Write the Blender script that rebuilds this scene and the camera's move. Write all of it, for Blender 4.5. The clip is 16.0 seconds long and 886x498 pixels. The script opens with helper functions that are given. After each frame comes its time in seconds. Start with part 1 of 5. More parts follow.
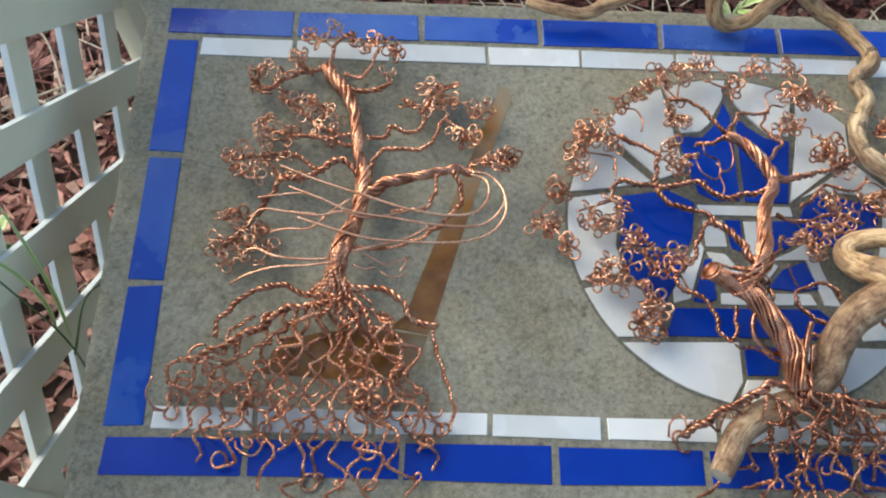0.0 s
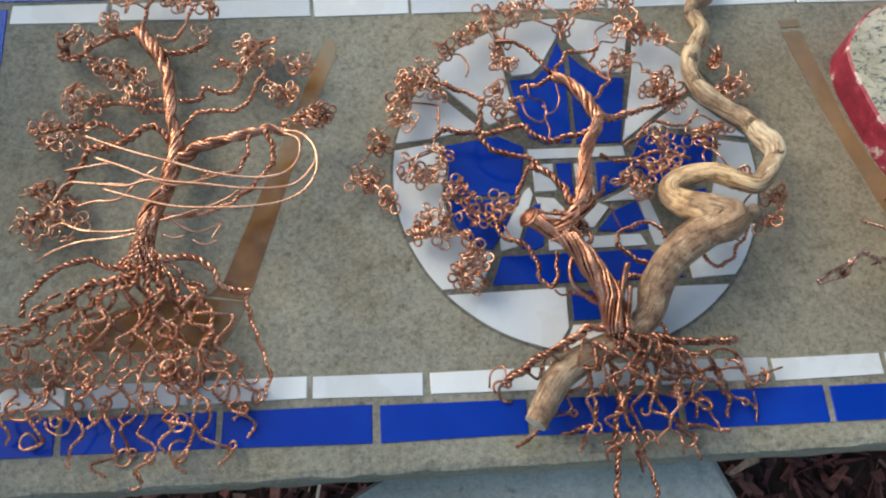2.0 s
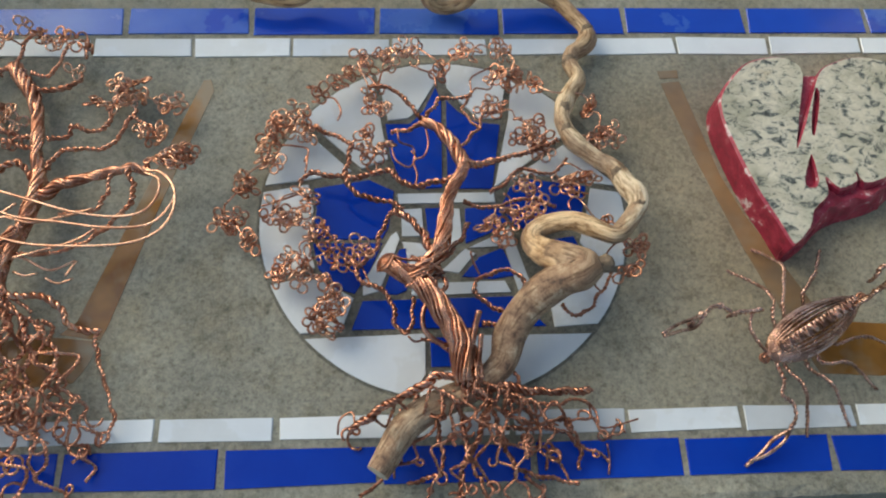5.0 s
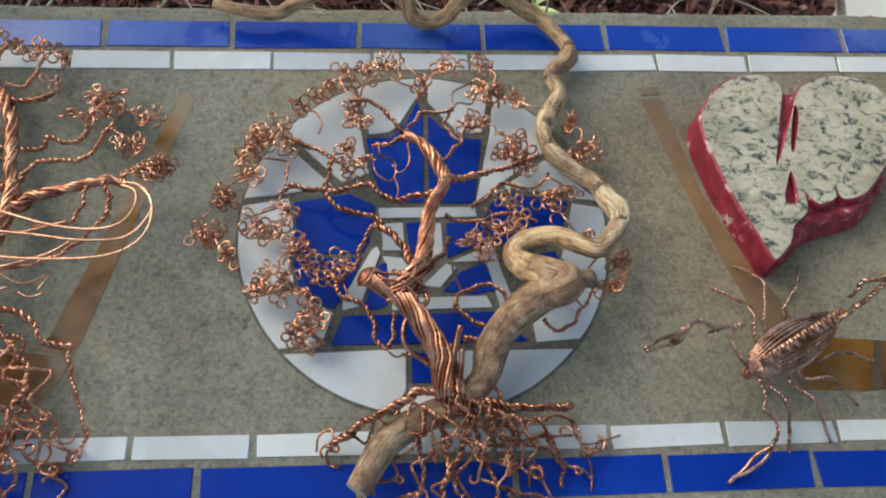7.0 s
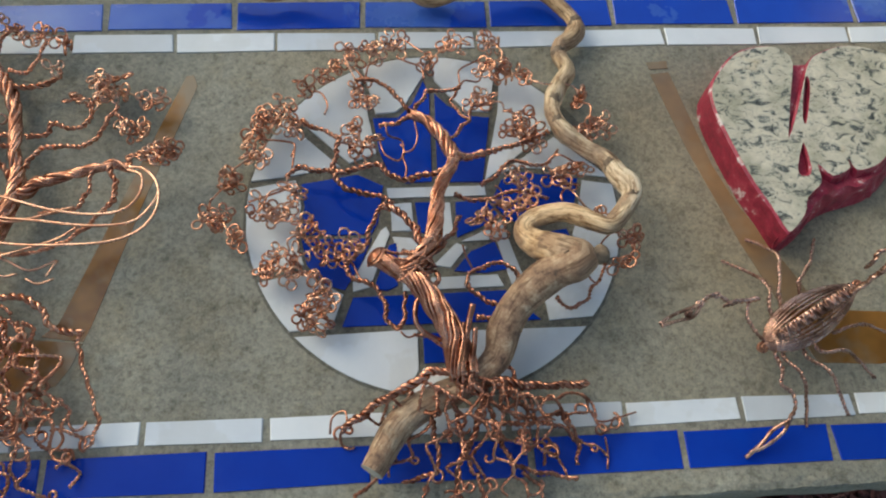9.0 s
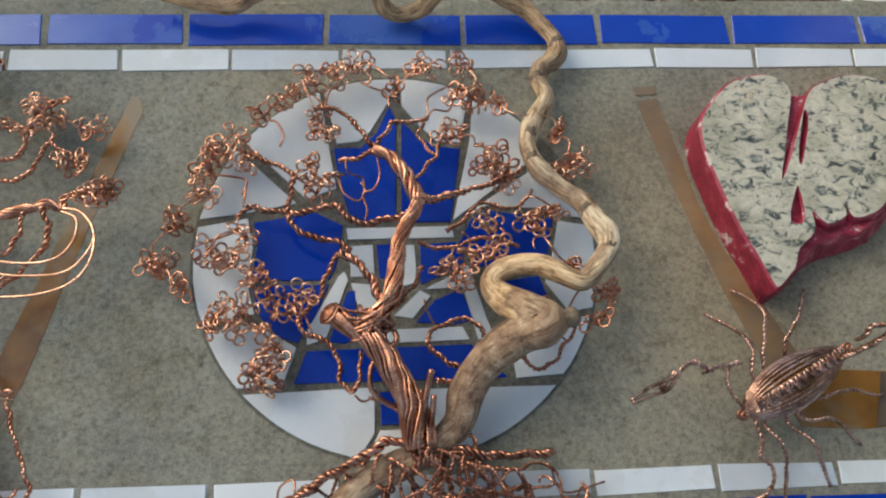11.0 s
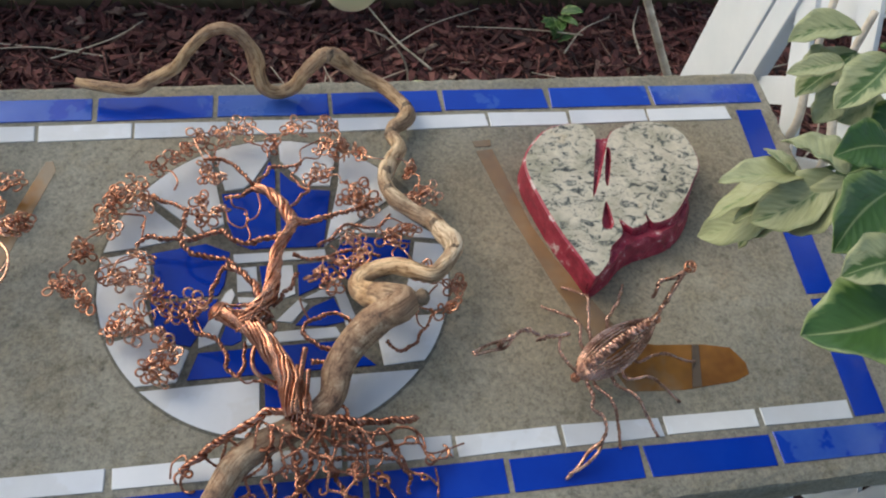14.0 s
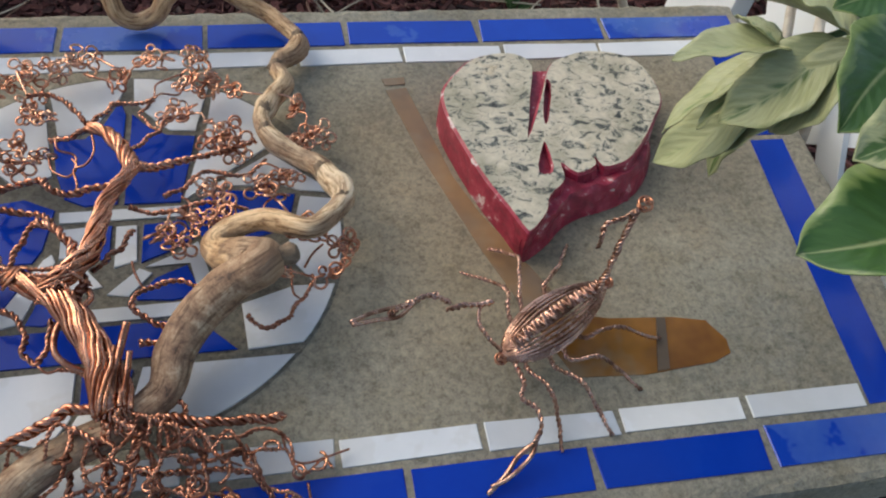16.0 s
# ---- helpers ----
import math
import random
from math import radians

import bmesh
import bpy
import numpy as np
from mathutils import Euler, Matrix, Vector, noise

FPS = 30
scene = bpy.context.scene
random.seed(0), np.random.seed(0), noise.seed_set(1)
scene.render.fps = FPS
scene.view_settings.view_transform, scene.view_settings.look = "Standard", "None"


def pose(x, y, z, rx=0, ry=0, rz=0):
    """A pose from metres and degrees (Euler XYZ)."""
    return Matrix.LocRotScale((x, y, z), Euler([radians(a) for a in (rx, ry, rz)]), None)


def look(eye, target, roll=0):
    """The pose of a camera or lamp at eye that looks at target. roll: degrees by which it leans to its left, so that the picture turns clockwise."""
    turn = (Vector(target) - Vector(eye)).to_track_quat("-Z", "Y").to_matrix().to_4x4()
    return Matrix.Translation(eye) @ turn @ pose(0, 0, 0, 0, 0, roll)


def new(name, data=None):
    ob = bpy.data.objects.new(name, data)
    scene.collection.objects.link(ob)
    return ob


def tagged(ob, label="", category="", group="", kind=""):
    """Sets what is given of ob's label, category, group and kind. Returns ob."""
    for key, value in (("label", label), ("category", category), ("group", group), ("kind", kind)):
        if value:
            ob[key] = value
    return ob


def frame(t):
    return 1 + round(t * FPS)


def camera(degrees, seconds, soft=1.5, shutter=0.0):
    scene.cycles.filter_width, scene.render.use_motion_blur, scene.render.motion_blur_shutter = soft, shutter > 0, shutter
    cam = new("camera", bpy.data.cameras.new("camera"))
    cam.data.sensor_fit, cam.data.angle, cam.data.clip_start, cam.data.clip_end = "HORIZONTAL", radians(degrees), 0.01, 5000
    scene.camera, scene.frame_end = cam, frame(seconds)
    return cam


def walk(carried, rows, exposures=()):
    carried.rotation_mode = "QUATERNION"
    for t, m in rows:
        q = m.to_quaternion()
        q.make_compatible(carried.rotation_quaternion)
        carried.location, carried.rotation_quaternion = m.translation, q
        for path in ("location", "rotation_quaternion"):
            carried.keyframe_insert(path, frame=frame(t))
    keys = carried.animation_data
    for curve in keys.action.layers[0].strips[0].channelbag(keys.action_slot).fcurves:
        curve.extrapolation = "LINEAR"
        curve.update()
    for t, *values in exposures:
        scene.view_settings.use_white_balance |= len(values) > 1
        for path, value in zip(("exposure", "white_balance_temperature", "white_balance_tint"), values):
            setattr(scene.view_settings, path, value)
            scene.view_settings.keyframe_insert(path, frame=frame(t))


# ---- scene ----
cam = camera(56.8, 16.0, 2.1)
PATH = [
    (0, (-0.325, -0.301, 1.139), (-0.235, 0.486, -0.698), 7.3),
    (0.2, (-0.327, -0.303, 1.14), (-0.241, 0.429, -0.719), 7.4),
    (0.5, (-0.303, -0.299, 1.138), (-0.288, 0.397, -0.737), 1.8),
    (0.8, (-0.292, -0.319, 1.122), (-0.199, 0.398, -0.743), 7.1),
    (1, (-0.265, -0.311, 1.114), (-0.162, 0.356, -0.768), 7.7),
    (1.5, (-0.213, -0.294, 1.13), (-0.117, 0.356, -0.759), 6.4),
    (2, (-0.175, -0.295, 1.132), (-0.06, 0.383, -0.746), 6.5),
    (2.5, (-0.122, -0.289, 1.136), (0.014, 0.378, -0.745), 7.8),
    (3, (-0.093, -0.289, 1.136), (0.08, 0.42, -0.726), 9.3),
    (3.5, (-0.074, -0.286, 1.142), (0.1, 0.468, -0.703), 9.6),
    (4, (-0.064, -0.288, 1.14), (0.077, 0.462, -0.708), 8.2),
    (6.5, (-0.06, -0.292, 1.135), (0.097, 0.483, -0.702), 9.6),
    (7, (-0.062, -0.293, 1.13), (0.128, 0.503, -0.695), 11.4),
    (7.5, (-0.063, -0.296, 1.129), (0.131, 0.5, -0.696), 11.7),
    (8, (-0.062, -0.309, 1.132), (0.122, 0.464, -0.704), 10.5),
    (8.2, (-0.070, -0.306, 1.138), (0.111, 0.469, -0.697), 9.9),
    (10.3, (-0.058, -0.262, 1.082), (0.118, 0.434, -0.786), 11.6),
    (10.5, (-0.056, -0.246, 1.082), (0.091, 0.412, -0.801), 10.1),
    (11, (-0.03, -0.197, 1.106), (0.149, 0.442, -0.781), 13.4),
    (11.5, (0.016, -0.206, 1.141), (0.24, 0.437, -0.739), 15.5),
    (12, (0.053, -0.227, 1.171), (0.302, 0.462, -0.69), 13.8),
    (12.5, (0.044, -0.269, 1.197), (0.274, 0.499, -0.635), 11.4),
    (13, (0.014, -0.326, 1.201), (0.294, 0.595, -0.552), 12.1),
    (13.5, (-0.007, -0.377, 1.182), (0.333, 0.545, -0.56), 14.1),
    (14, (0.002, -0.401, 1.157), (0.379, 0.635, -0.512), 13.4),
    (14.5, (0.039, -0.392, 1.125), (0.419, 0.594, -0.574), 15.8),
    (15, (0.073, -0.38, 1.087), (0.405, 0.63, -0.607), 15.0),
    (15.5, (0.094, -0.368, 1.038), (0.45, 0.704, -0.612), 13.4),
    (16, (0.109, -0.37, 0.98), (0.512, 0.723, -0.645), 12.3),
]
walk(cam, [(t, look(eye, target, roll)) for t, eye, target, roll in PATH], [(0, 0.70, 6820, -1), (1.5, 0.65, 6820, 0), (3.5, 0.41, 6820, -2), (7.5, 0.36, 6870, -2), (11, 0.31, 6820, 0), (13, 0.39, 6820, 3), (16, 0.39, 6870, 5)])
# ---- light ----
world = bpy.data.worlds.new("sky")
scene.world = world
world.use_nodes = True
wn = world.node_tree.nodes
sky = wn.new("ShaderNodeTexSky")
sky.sky_type, sky.sun_disc = "NISHITA", False
sky.sun_elevation, sky.sun_rotation = radians(39), radians(-54)
sky.dust_density = 2.5
world.node_tree.links.new(sky.outputs["Color"], wn["Background"].inputs["Color"])
wn["Background"].inputs["Strength"].default_value = 0.168
sun_data = bpy.data.lights.new("sun", "SUN")
sun_data.energy, sun_data.angle, sun_data.color = 0.6, radians(42), (1.0, 0.95, 0.88)
sun = new("sun", sun_data)
sun.matrix_world = look((-1.886, 1.37, 1.888), (0, 0, 0))

TOP = 0.45  # height of the bench top


# ---- materials ----
def shader(name, rough=0.6, metal=0.0):
    m = bpy.data.materials.new(name)
    m.use_nodes = True
    b = m.node_tree.nodes["Principled BSDF"]
    b.inputs["Roughness"].default_value, b.inputs["Metallic"].default_value = rough, metal
    return m, m.node_tree.nodes, m.node_tree.links, b


def ramp(nodes, stops):
    r = nodes.new("ShaderNodeValToRGB")
    while len(r.color_ramp.elements) < len(stops):
        r.color_ramp.elements.new(0.5)
    for e, (p, c) in zip(r.color_ramp.elements, stops):
        e.position, e.color = p, (*c, 1)
    return r


def noise_tex(nodes, links, scale, detail=6.0, rough=0.6, coord="Object", stretch=None):
    tc = nodes.new("ShaderNodeTexCoord")
    n = nodes.new("ShaderNodeTexNoise")
    n.inputs["Scale"].default_value, n.inputs["Detail"].default_value, n.inputs["Roughness"].default_value = scale, detail, rough
    if stretch:
        mp = nodes.new("ShaderNodeMapping")
        mp.inputs["Scale"].default_value = stretch
        links.new(tc.outputs[coord], mp.inputs["Vector"])
        links.new(mp.outputs["Vector"], n.inputs["Vector"])
    else:
        links.new(tc.outputs[coord], n.inputs["Vector"])
    return n


def mix(nodes, links, mode, a, b, fac):
    x = nodes.new("ShaderNodeMix")
    x.data_type, x.blend_type = "RGBA", mode
    for key, v in ((6, a), (7, b), (0, fac)):
        if isinstance(v, (int, float)):
            x.inputs[key].default_value = v
        elif isinstance(v, tuple):
            x.inputs[key].default_value = (*v, 1)
        else:
            links.new(v, x.inputs[key])
    return x.outputs[2]


def bump(nodes, links, b, height, strength, distance):
    n = nodes.new("ShaderNodeBump")
    n.inputs["Strength"].default_value, n.inputs["Distance"].default_value = strength, distance
    links.new(height, n.inputs["Height"])
    links.new(n.outputs["Normal"], b.inputs["Normal"])


def concrete(name, low, high, speck=0.85, rust=()):
    m, n, l, b = shader(name, 0.85)
    big = noise_tex(n, l, 5, 5, 0.6)
    r1 = ramp(n, [(0.3, low), (0.7, high)])
    l.new(big.outputs["Fac"], r1.inputs["Fac"])
    fine = noise_tex(n, l, 250, 6, 0.8)
    r2 = ramp(n, [(0.34, (0.36, 0.35, 0.33)), (0.5, (1, 1, 1)), (0.64, (1.5, 1.46, 1.36))])
    l.new(fine.outputs["Fac"], r2.inputs["Fac"])
    c = mix(n, l, "MULTIPLY", r1.outputs["Color"], r2.outputs["Color"], speck)
    pits = noise_tex(n, l, 90, 2, 0.5)
    r3 = ramp(n, [(0.26, (0.25, 0.24, 0.22)), (0.36, (1, 1, 1))])
    l.new(pits.outputs["Fac"], r3.inputs["Fac"])
    c = mix(n, l, "MULTIPLY", c, r3.outputs["Color"], 0.45)
    stain = noise_tex(n, l, 14, 4, 0.7)
    r4 = ramp(n, [(0.45, (1, 1, 1)), (0.72, (0.92, 0.82, 0.66))])
    l.new(stain.outputs["Fac"], r4.inputs["Fac"])
    c = mix(n, l, "MULTIPLY", c, r4.outputs["Color"], 0.7)
    wide = noise_tex(n, l, 2.6, 3, 0.55)
    r5 = ramp(n, [(0.34, (0.80, 0.81, 0.80)), (0.66, (1.12, 1.10, 1.06))])
    l.new(wide.outputs["Fac"], r5.inputs["Fac"])
    c = mix(n, l, "MULTIPLY", c, r5.outputs["Color"], 0.8)
    blot = noise_tex(n, l, 42, 5, 0.75)
    r6 = ramp(n, [(0.34, (0.62, 0.60, 0.55)), (0.46, (1, 1, 1)), (0.62, (1, 1, 1)), (0.72, (1.22, 1.2, 1.14))])
    l.new(blot.outputs["Fac"], r6.inputs["Fac"])
    c = mix(n, l, "MULTIPLY", c, r6.outputs["Color"], 0.6)
    for x, y, r in rust:
        tc = n.new("ShaderNodeTexCoord")
        d = n.new("ShaderNodeVectorMath")
        d.operation = "DISTANCE"
        l.new(tc.outputs["Object"], d.inputs[0])
        d.inputs[1].default_value = (x, y, TOP)
        q = n.new("ShaderNodeMath")
        q.operation = "MULTIPLY_ADD"
        l.new(stain.outputs["Fac"], q.inputs[0])
        q.inputs[1].default_value = 0.22
        l.new(d.outputs["Value"], q.inputs[2])
        rr = ramp(n, [(r * 0.6, (0.98, 0.80, 0.60)), (r + 0.12, (1, 1, 1))])
        l.new(q.outputs["Value"], rr.inputs["Fac"])
        c = mix(n, l, "MULTIPLY", c, rr.outputs["Color"], 0.75)
    l.new(c, b.inputs["Base Color"])
    both = mix(n, l, "MIX", fine.outputs["Fac"], pits.outputs["Fac"], 0.55)
    bump(n, l, b, both, 0.8, 0.004)
    return m


def glazed(name, col, dark, rough=0.12, film=0.0, gloss=0.24, patch_col=(0.11, 0.23, 0.50)):
    m, n, l, b = shader(name, rough)
    big = noise_tex(n, l, 9, 5, 0.65)
    r = ramp(n, [(0.3, dark), (0.65, col)])
    l.new(big.outputs["Fac"], r.inputs["Fac"])
    info = n.new("ShaderNodeObjectInfo")
    rr = ramp(n, [(0.0, (0.82, 0.84, 0.88)), (1.0, (1.08, 1.06, 1.04))])
    l.new(info.outputs["Random"], rr.inputs["Fac"])
    c = mix(n, l, "MULTIPLY", r.outputs["Color"], rr.outputs["Color"], 1.0)
    patchy = noise_tex(n, l, 7, 5, 0.6)
    rl = ramp(n, [(0.50, (0, 0, 0)), (0.513, (0.42 * film,) * 3), (0.72, (film,) * 3)])
    l.new(patchy.outputs["Fac"], rl.inputs["Fac"])
    c = mix(n, l, "MIX", c, patch_col, rl.outputs["Color"])
    l.new(c, b.inputs["Base Color"])
    smear = noise_tex(n, l, 13, 5, 0.65)
    rs = ramp(n, [(0.42, (rough, rough, rough)), (0.56, (rough + 0.06,) * 3), (0.62, (rough + 0.16,) * 3)])
    l.new(smear.outputs["Fac"], rs.inputs["Fac"])
    l.new(rs.outputs["Color"], b.inputs["Roughness"])
    bump(n, l, b, smear.outputs["Fac"], 0.06, 0.002)
    b.inputs["Specular IOR Level"].default_value = gloss
    return m


concrete_mat = concrete("cast_concrete", (0.232, 0.221, 0.183), (0.350, 0.332, 0.274), 0.72, ((0.47, 0.12, 0.16), (0.26, -0.02, 0.20), (-0.10, 0.25, 0.10), (-0.02, 0.20, 0.05), (0.20, 0.12, 0.08)))
support_mat = concrete("smooth_concrete", (0.40, 0.43, 0.41), (0.50, 0.53, 0.51), 0.35)
grout_mat = concrete("grout", (0.13, 0.12, 0.10), (0.2, 0.19, 0.16))
blue_tile = glazed("cobalt_glaze", (0.003, 0.042, 0.38), (0.002, 0.028, 0.30), 0.1, 0.03)
# back row and last front tile: dried film plus sky sheen put into colour
film_sheen_tile = glazed("film_sheen_cobalt_glaze", (0.004, 0.052, 0.42), (0.003, 0.036, 0.33), 0.14, 0.5, 0.5)
white_tile = glazed("white_glaze", (0.71, 0.73, 0.75), (0.60, 0.63, 0.66), film=0.32, patch_col=(0.40, 0.37, 0.29))
# left end tiles: the sky's blue reflection put into base colour and film
end_tile = glazed("sky_sheen_cobalt_glaze", (0.004, 0.070, 0.44), (0.003, 0.050, 0.36), 0.14, 0.35, 0.14)


def copper(name, bright, dull, rough):
    m, n, l, b = shader(name, rough, 1.0)
    a = noise_tex(n, l, 60, 6, 0.72)
    r = ramp(n, [(0.38, dull), (0.62, bright)])
    l.new(a.outputs["Fac"], r.inputs["Fac"])
    f = noise_tex(n, l, 420, 3, 0.6)
    c = mix(n, l, "MULTIPLY", r.outputs["Color"], f.outputs["Color"], 0.25)
    l.new(c, b.inputs["Base Color"])
    rr = ramp(n, [(0.3, (rough + 0.12,) * 3), (0.7, (rough - 0.08,) * 3)])
    l.new(a.outputs["Fac"], rr.inputs["Fac"])
    l.new(rr.outputs["Color"], b.inputs["Roughness"])
    return m


copper_mat = copper("aged_copper", (0.84, 0.43, 0.28), (0.36, 0.135, 0.075), 0.26)
dark_mat = copper("darkened_copper", (0.74, 0.36, 0.235), (0.21, 0.078, 0.046), 0.26)
dull_mat = copper("dull_copper", (0.84, 0.52, 0.40), (0.20, 0.10, 0.068), 0.25)
bright_mat = copper("bright_copper", (0.91, 0.55, 0.38), (0.58, 0.28, 0.17), 0.25)


def wood_vine():
    m, n, l, b = shader("weathered_vine", 0.6)
    a = noise_tex(n, l, 1.0, 6, 0.7, "UV", (11, 3.6, 1))
    r = ramp(n, [(0.33, (0.085, 0.05, 0.028)), (0.40, (0.34, 0.22, 0.125)), (0.47, (0.62, 0.48, 0.335)), (0.61, (0.82, 0.71, 0.55))])
    l.new(a.outputs["Fac"], r.inputs["Fac"])
    bark = noise_tex(n, l, 1.0, 6, 0.75, "UV", (19, 2.6, 1))
    rb = ramp(n, [(0.34, (0.07, 0.040, 0.025)), (0.43, (0.22, 0.12, 0.068)), (0.56, (0.37, 0.23, 0.135)), (0.68, (0.60, 0.45, 0.30))])
    l.new(bark.outputs["Fac"], rb.inputs["Fac"])
    where = noise_tex(n, l, 1.0, 3, 0.55, "UV", (3.2, 1.0, 1))
    rw = ramp(n, [(0.50, (0, 0, 0)), (0.545, (1, 1, 1))])
    l.new(where.outputs["Fac"], rw.inputs["Fac"])
    tc = n.new("ShaderNodeTexCoord")
    sep = n.new("ShaderNodeSeparateXYZ")
    l.new(tc.outputs["UV"], sep.inputs["Vector"])
    jag = n.new("ShaderNodeMath")
    jag.operation = "MULTIPLY_ADD"
    l.new(where.outputs["Fac"], jag.inputs[0])
    jag.inputs[1].default_value = 0.3
    l.new(sep.outputs["X"], jag.inputs[2])
    half = n.new("ShaderNodeMath")
    half.operation = "MULTIPLY"
    l.new(jag.outputs["Value"], half.inputs[0])
    half.inputs[1].default_value = 0.2
    # bark is left on the thick lower stretch only, tan wood follows, then bleached wood
    rz = ramp(n, [(0.0, (0.45, 0.45, 0.45)), (0.136, (1, 1, 1)), (0.226, (1, 1, 1)), (0.24, (0, 0, 0))])
    l.new(half.outputs["Value"], rz.inputs["Fac"])
    tan = ramp(n, [(0.24, (1, 0.95, 0.86)), (0.25, (0.88, 0.71, 0.52)), (0.33, (0.95, 0.79, 0.60)), (0.38, (1, 0.95, 0.86)), (0.50, (0.93, 0.82, 0.67)), (0.60, (0.70, 0.54, 0.38))])
    l.new(half.outputs["Value"], tan.inputs["Fac"])
    wood = mix(n, l, "MULTIPLY", r.outputs["Color"], tan.outputs["Color"], 1.0)
    over = mix(n, l, "ADD", rz.outputs["Color"], rw.outputs["Color"], 0.75)
    c = mix(n, l, "MIX", wood, rb.outputs["Color"], over)
    g = noise_tex(n, l, 1.0, 4, 0.6, "UV", (12, 14, 1))
    rg = ramp(n, [(0.38, (0.32, 0.24, 0.17)), (0.49, (1, 1, 1))])
    l.new(g.outputs["Fac"], rg.inputs["Fac"])
    c = mix(n, l, "MULTIPLY", c, rg.outputs["Color"], 0.75)
    l.new(c, b.inputs["Base Color"])
    bump(n, l, b, bark.outputs["Fac"], 0.5, 0.005)
    return m


vine_mat = wood_vine()


def stone_face():
    m, n, l, b = shader("speckled_stone", 0.75)
    a = noise_tex(n, l, 88, 6, 0.74, "Object", (0.9, 1.35, 1.0))
    a.inputs["Distortion"].default_value = 0.8
    r = ramp(n, [(0.36, (0.045, 0.047, 0.045)), (0.43, (0.20, 0.205, 0.18)), (0.475, (0.58, 0.525, 0.41)), (0.75, (0.78, 0.71, 0.565))])
    l.new(a.outputs["Fac"], r.inputs["Fac"])
    k = noise_tex(n, l, 21, 4, 0.6)
    rk = ramp(n, [(0.36, (0.62, 0.63, 0.58)), (0.55, (1.0, 1.0, 1.0))])
    l.new(k.outputs["Fac"], rk.inputs["Fac"])
    c = mix(n, l, "MULTIPLY", r.outputs["Color"], rk.outputs["Color"], 0.9)
    s = noise_tex(n, l, 16, 3, 0.6)
    rs = ramp(n, [(0.66, (1, 1, 1)), (0.76, (0.85, 0.62, 0.3))])
    l.new(s.outputs["Fac"], rs.inputs["Fac"])
    c = mix(n, l, "MULTIPLY", c, rs.outputs["Color"], 0.6)
    l.new(c, b.inputs["Base Color"])
    bump(n, l, b, a.outputs["Fac"], 0.9, 0.004)
    return m


def red_paint():
    m, n, l, b = shader("worn_red_paint", 0.45)
    a = noise_tex(n, l, 52, 5, 0.7)
    r = ramp(n, [(0.3, (0.13, 0.008, 0.020)), (0.52, (0.30, 0.017, 0.045)), (0.60, (0.37, 0.05, 0.075)), (0.64, (0.58, 0.47, 0.44))])
    l.new(a.outputs["Fac"], r.inputs["Fac"])
    l.new(r.outputs["Color"], b.inputs["Base Color"])
    bump(n, l, b, a.outputs["Fac"], 0.6, 0.002)
    return m


stone_mat, red_mat = stone_face(), red_paint()


def plain(name, low, high, rough, scale=14, strength=0.2, detail=4):
    m, n, l, b = shader(name, rough)
    a = noise_tex(n, l, scale, detail, 0.65)
    r = ramp(n, [(0.32, low), (0.68, high)])
    l.new(a.outputs["Fac"], r.inputs["Fac"])
    l.new(r.outputs["Color"], b.inputs["Base Color"])
    bump(n, l, b, a.outputs["Fac"], strength, 0.002)
    return m


def lacquer(name, clear, hazy, least=0.0, most=0.86):
    m, n, l, b = shader(name, 0.2)
    a = noise_tex(n, l, 9, 4, 0.65)
    r = ramp(n, [(0.36, (0.115, 0.043, 0.009)), (0.62, (0.30, 0.135, 0.028))])
    l.new(a.outputs["Fac"], r.inputs["Fac"])
    film = noise_tex(n, l, 10, 4, 0.6)
    rf = ramp(n, [(clear, (least,) * 3), (hazy, (most,) * 3)])
    l.new(film.outputs["Fac"], rf.inputs["Fac"])
    c = mix(n, l, "MIX", r.outputs["Color"], (0.255, 0.228, 0.168), rf.outputs["Color"])
    l.new(c, b.inputs["Base Color"])
    bump(n, l, b, a.outputs["Fac"], 0.05, 0.002)
    return m


stick_mat, faded_stick_mat = lacquer("amber_lacquered_wood", 0.50, 0.64, 0.0, 0.7), lacquer("hazy_lacquered_wood", 0.40, 0.62, 0.35, 0.75)
tape_mat = plain("dark_tape", (0.07, 0.05, 0.035), (0.12, 0.085, 0.055), 0.5, 30)
paint_mat = plain("cream_paint", (0.83, 0.79, 0.60), (0.88, 0.84, 0.67), 0.5, 8, 0.1)
white_mat = plain("white_paint", (0.66, 0.70, 0.735), (0.75, 0.78, 0.805), 0.4, 7, 0.08)
bark_mat = plain("pale_sapling_bark", (0.42, 0.35, 0.27), (0.72, 0.66, 0.56), 0.75, 40, 0.5)
board_mat = plain("weathered_brown_board", (0.08, 0.058, 0.03), (0.16, 0.12, 0.065), 0.7, 18, 0.5)
knot_mat = plain("dark_knot", (0.07, 0.045, 0.028), (0.30, 0.21, 0.135), 0.8, 160, 0.8)
soil_mat = plain("dark_soil", (0.03, 0.018, 0.013), (0.07, 0.04, 0.03), 0.95, 40, 0.8)
straw_mat = plain("dry_straw", (0.34, 0.28, 0.21), (0.58, 0.51, 0.40), 0.8, 30)
stem_mat = plain("green_stem", (0.05, 0.09, 0.03), (0.10, 0.16, 0.05), 0.6, 30)
cup_mat = plain("cream_ceramic", (0.61, 0.56, 0.32), (0.69, 0.63, 0.38), 0.4, 6, 0.05)
stain_mat = plain("brown_stain", (0.22, 0.16, 0.09), (0.32, 0.25, 0.15), 0.6, 60)


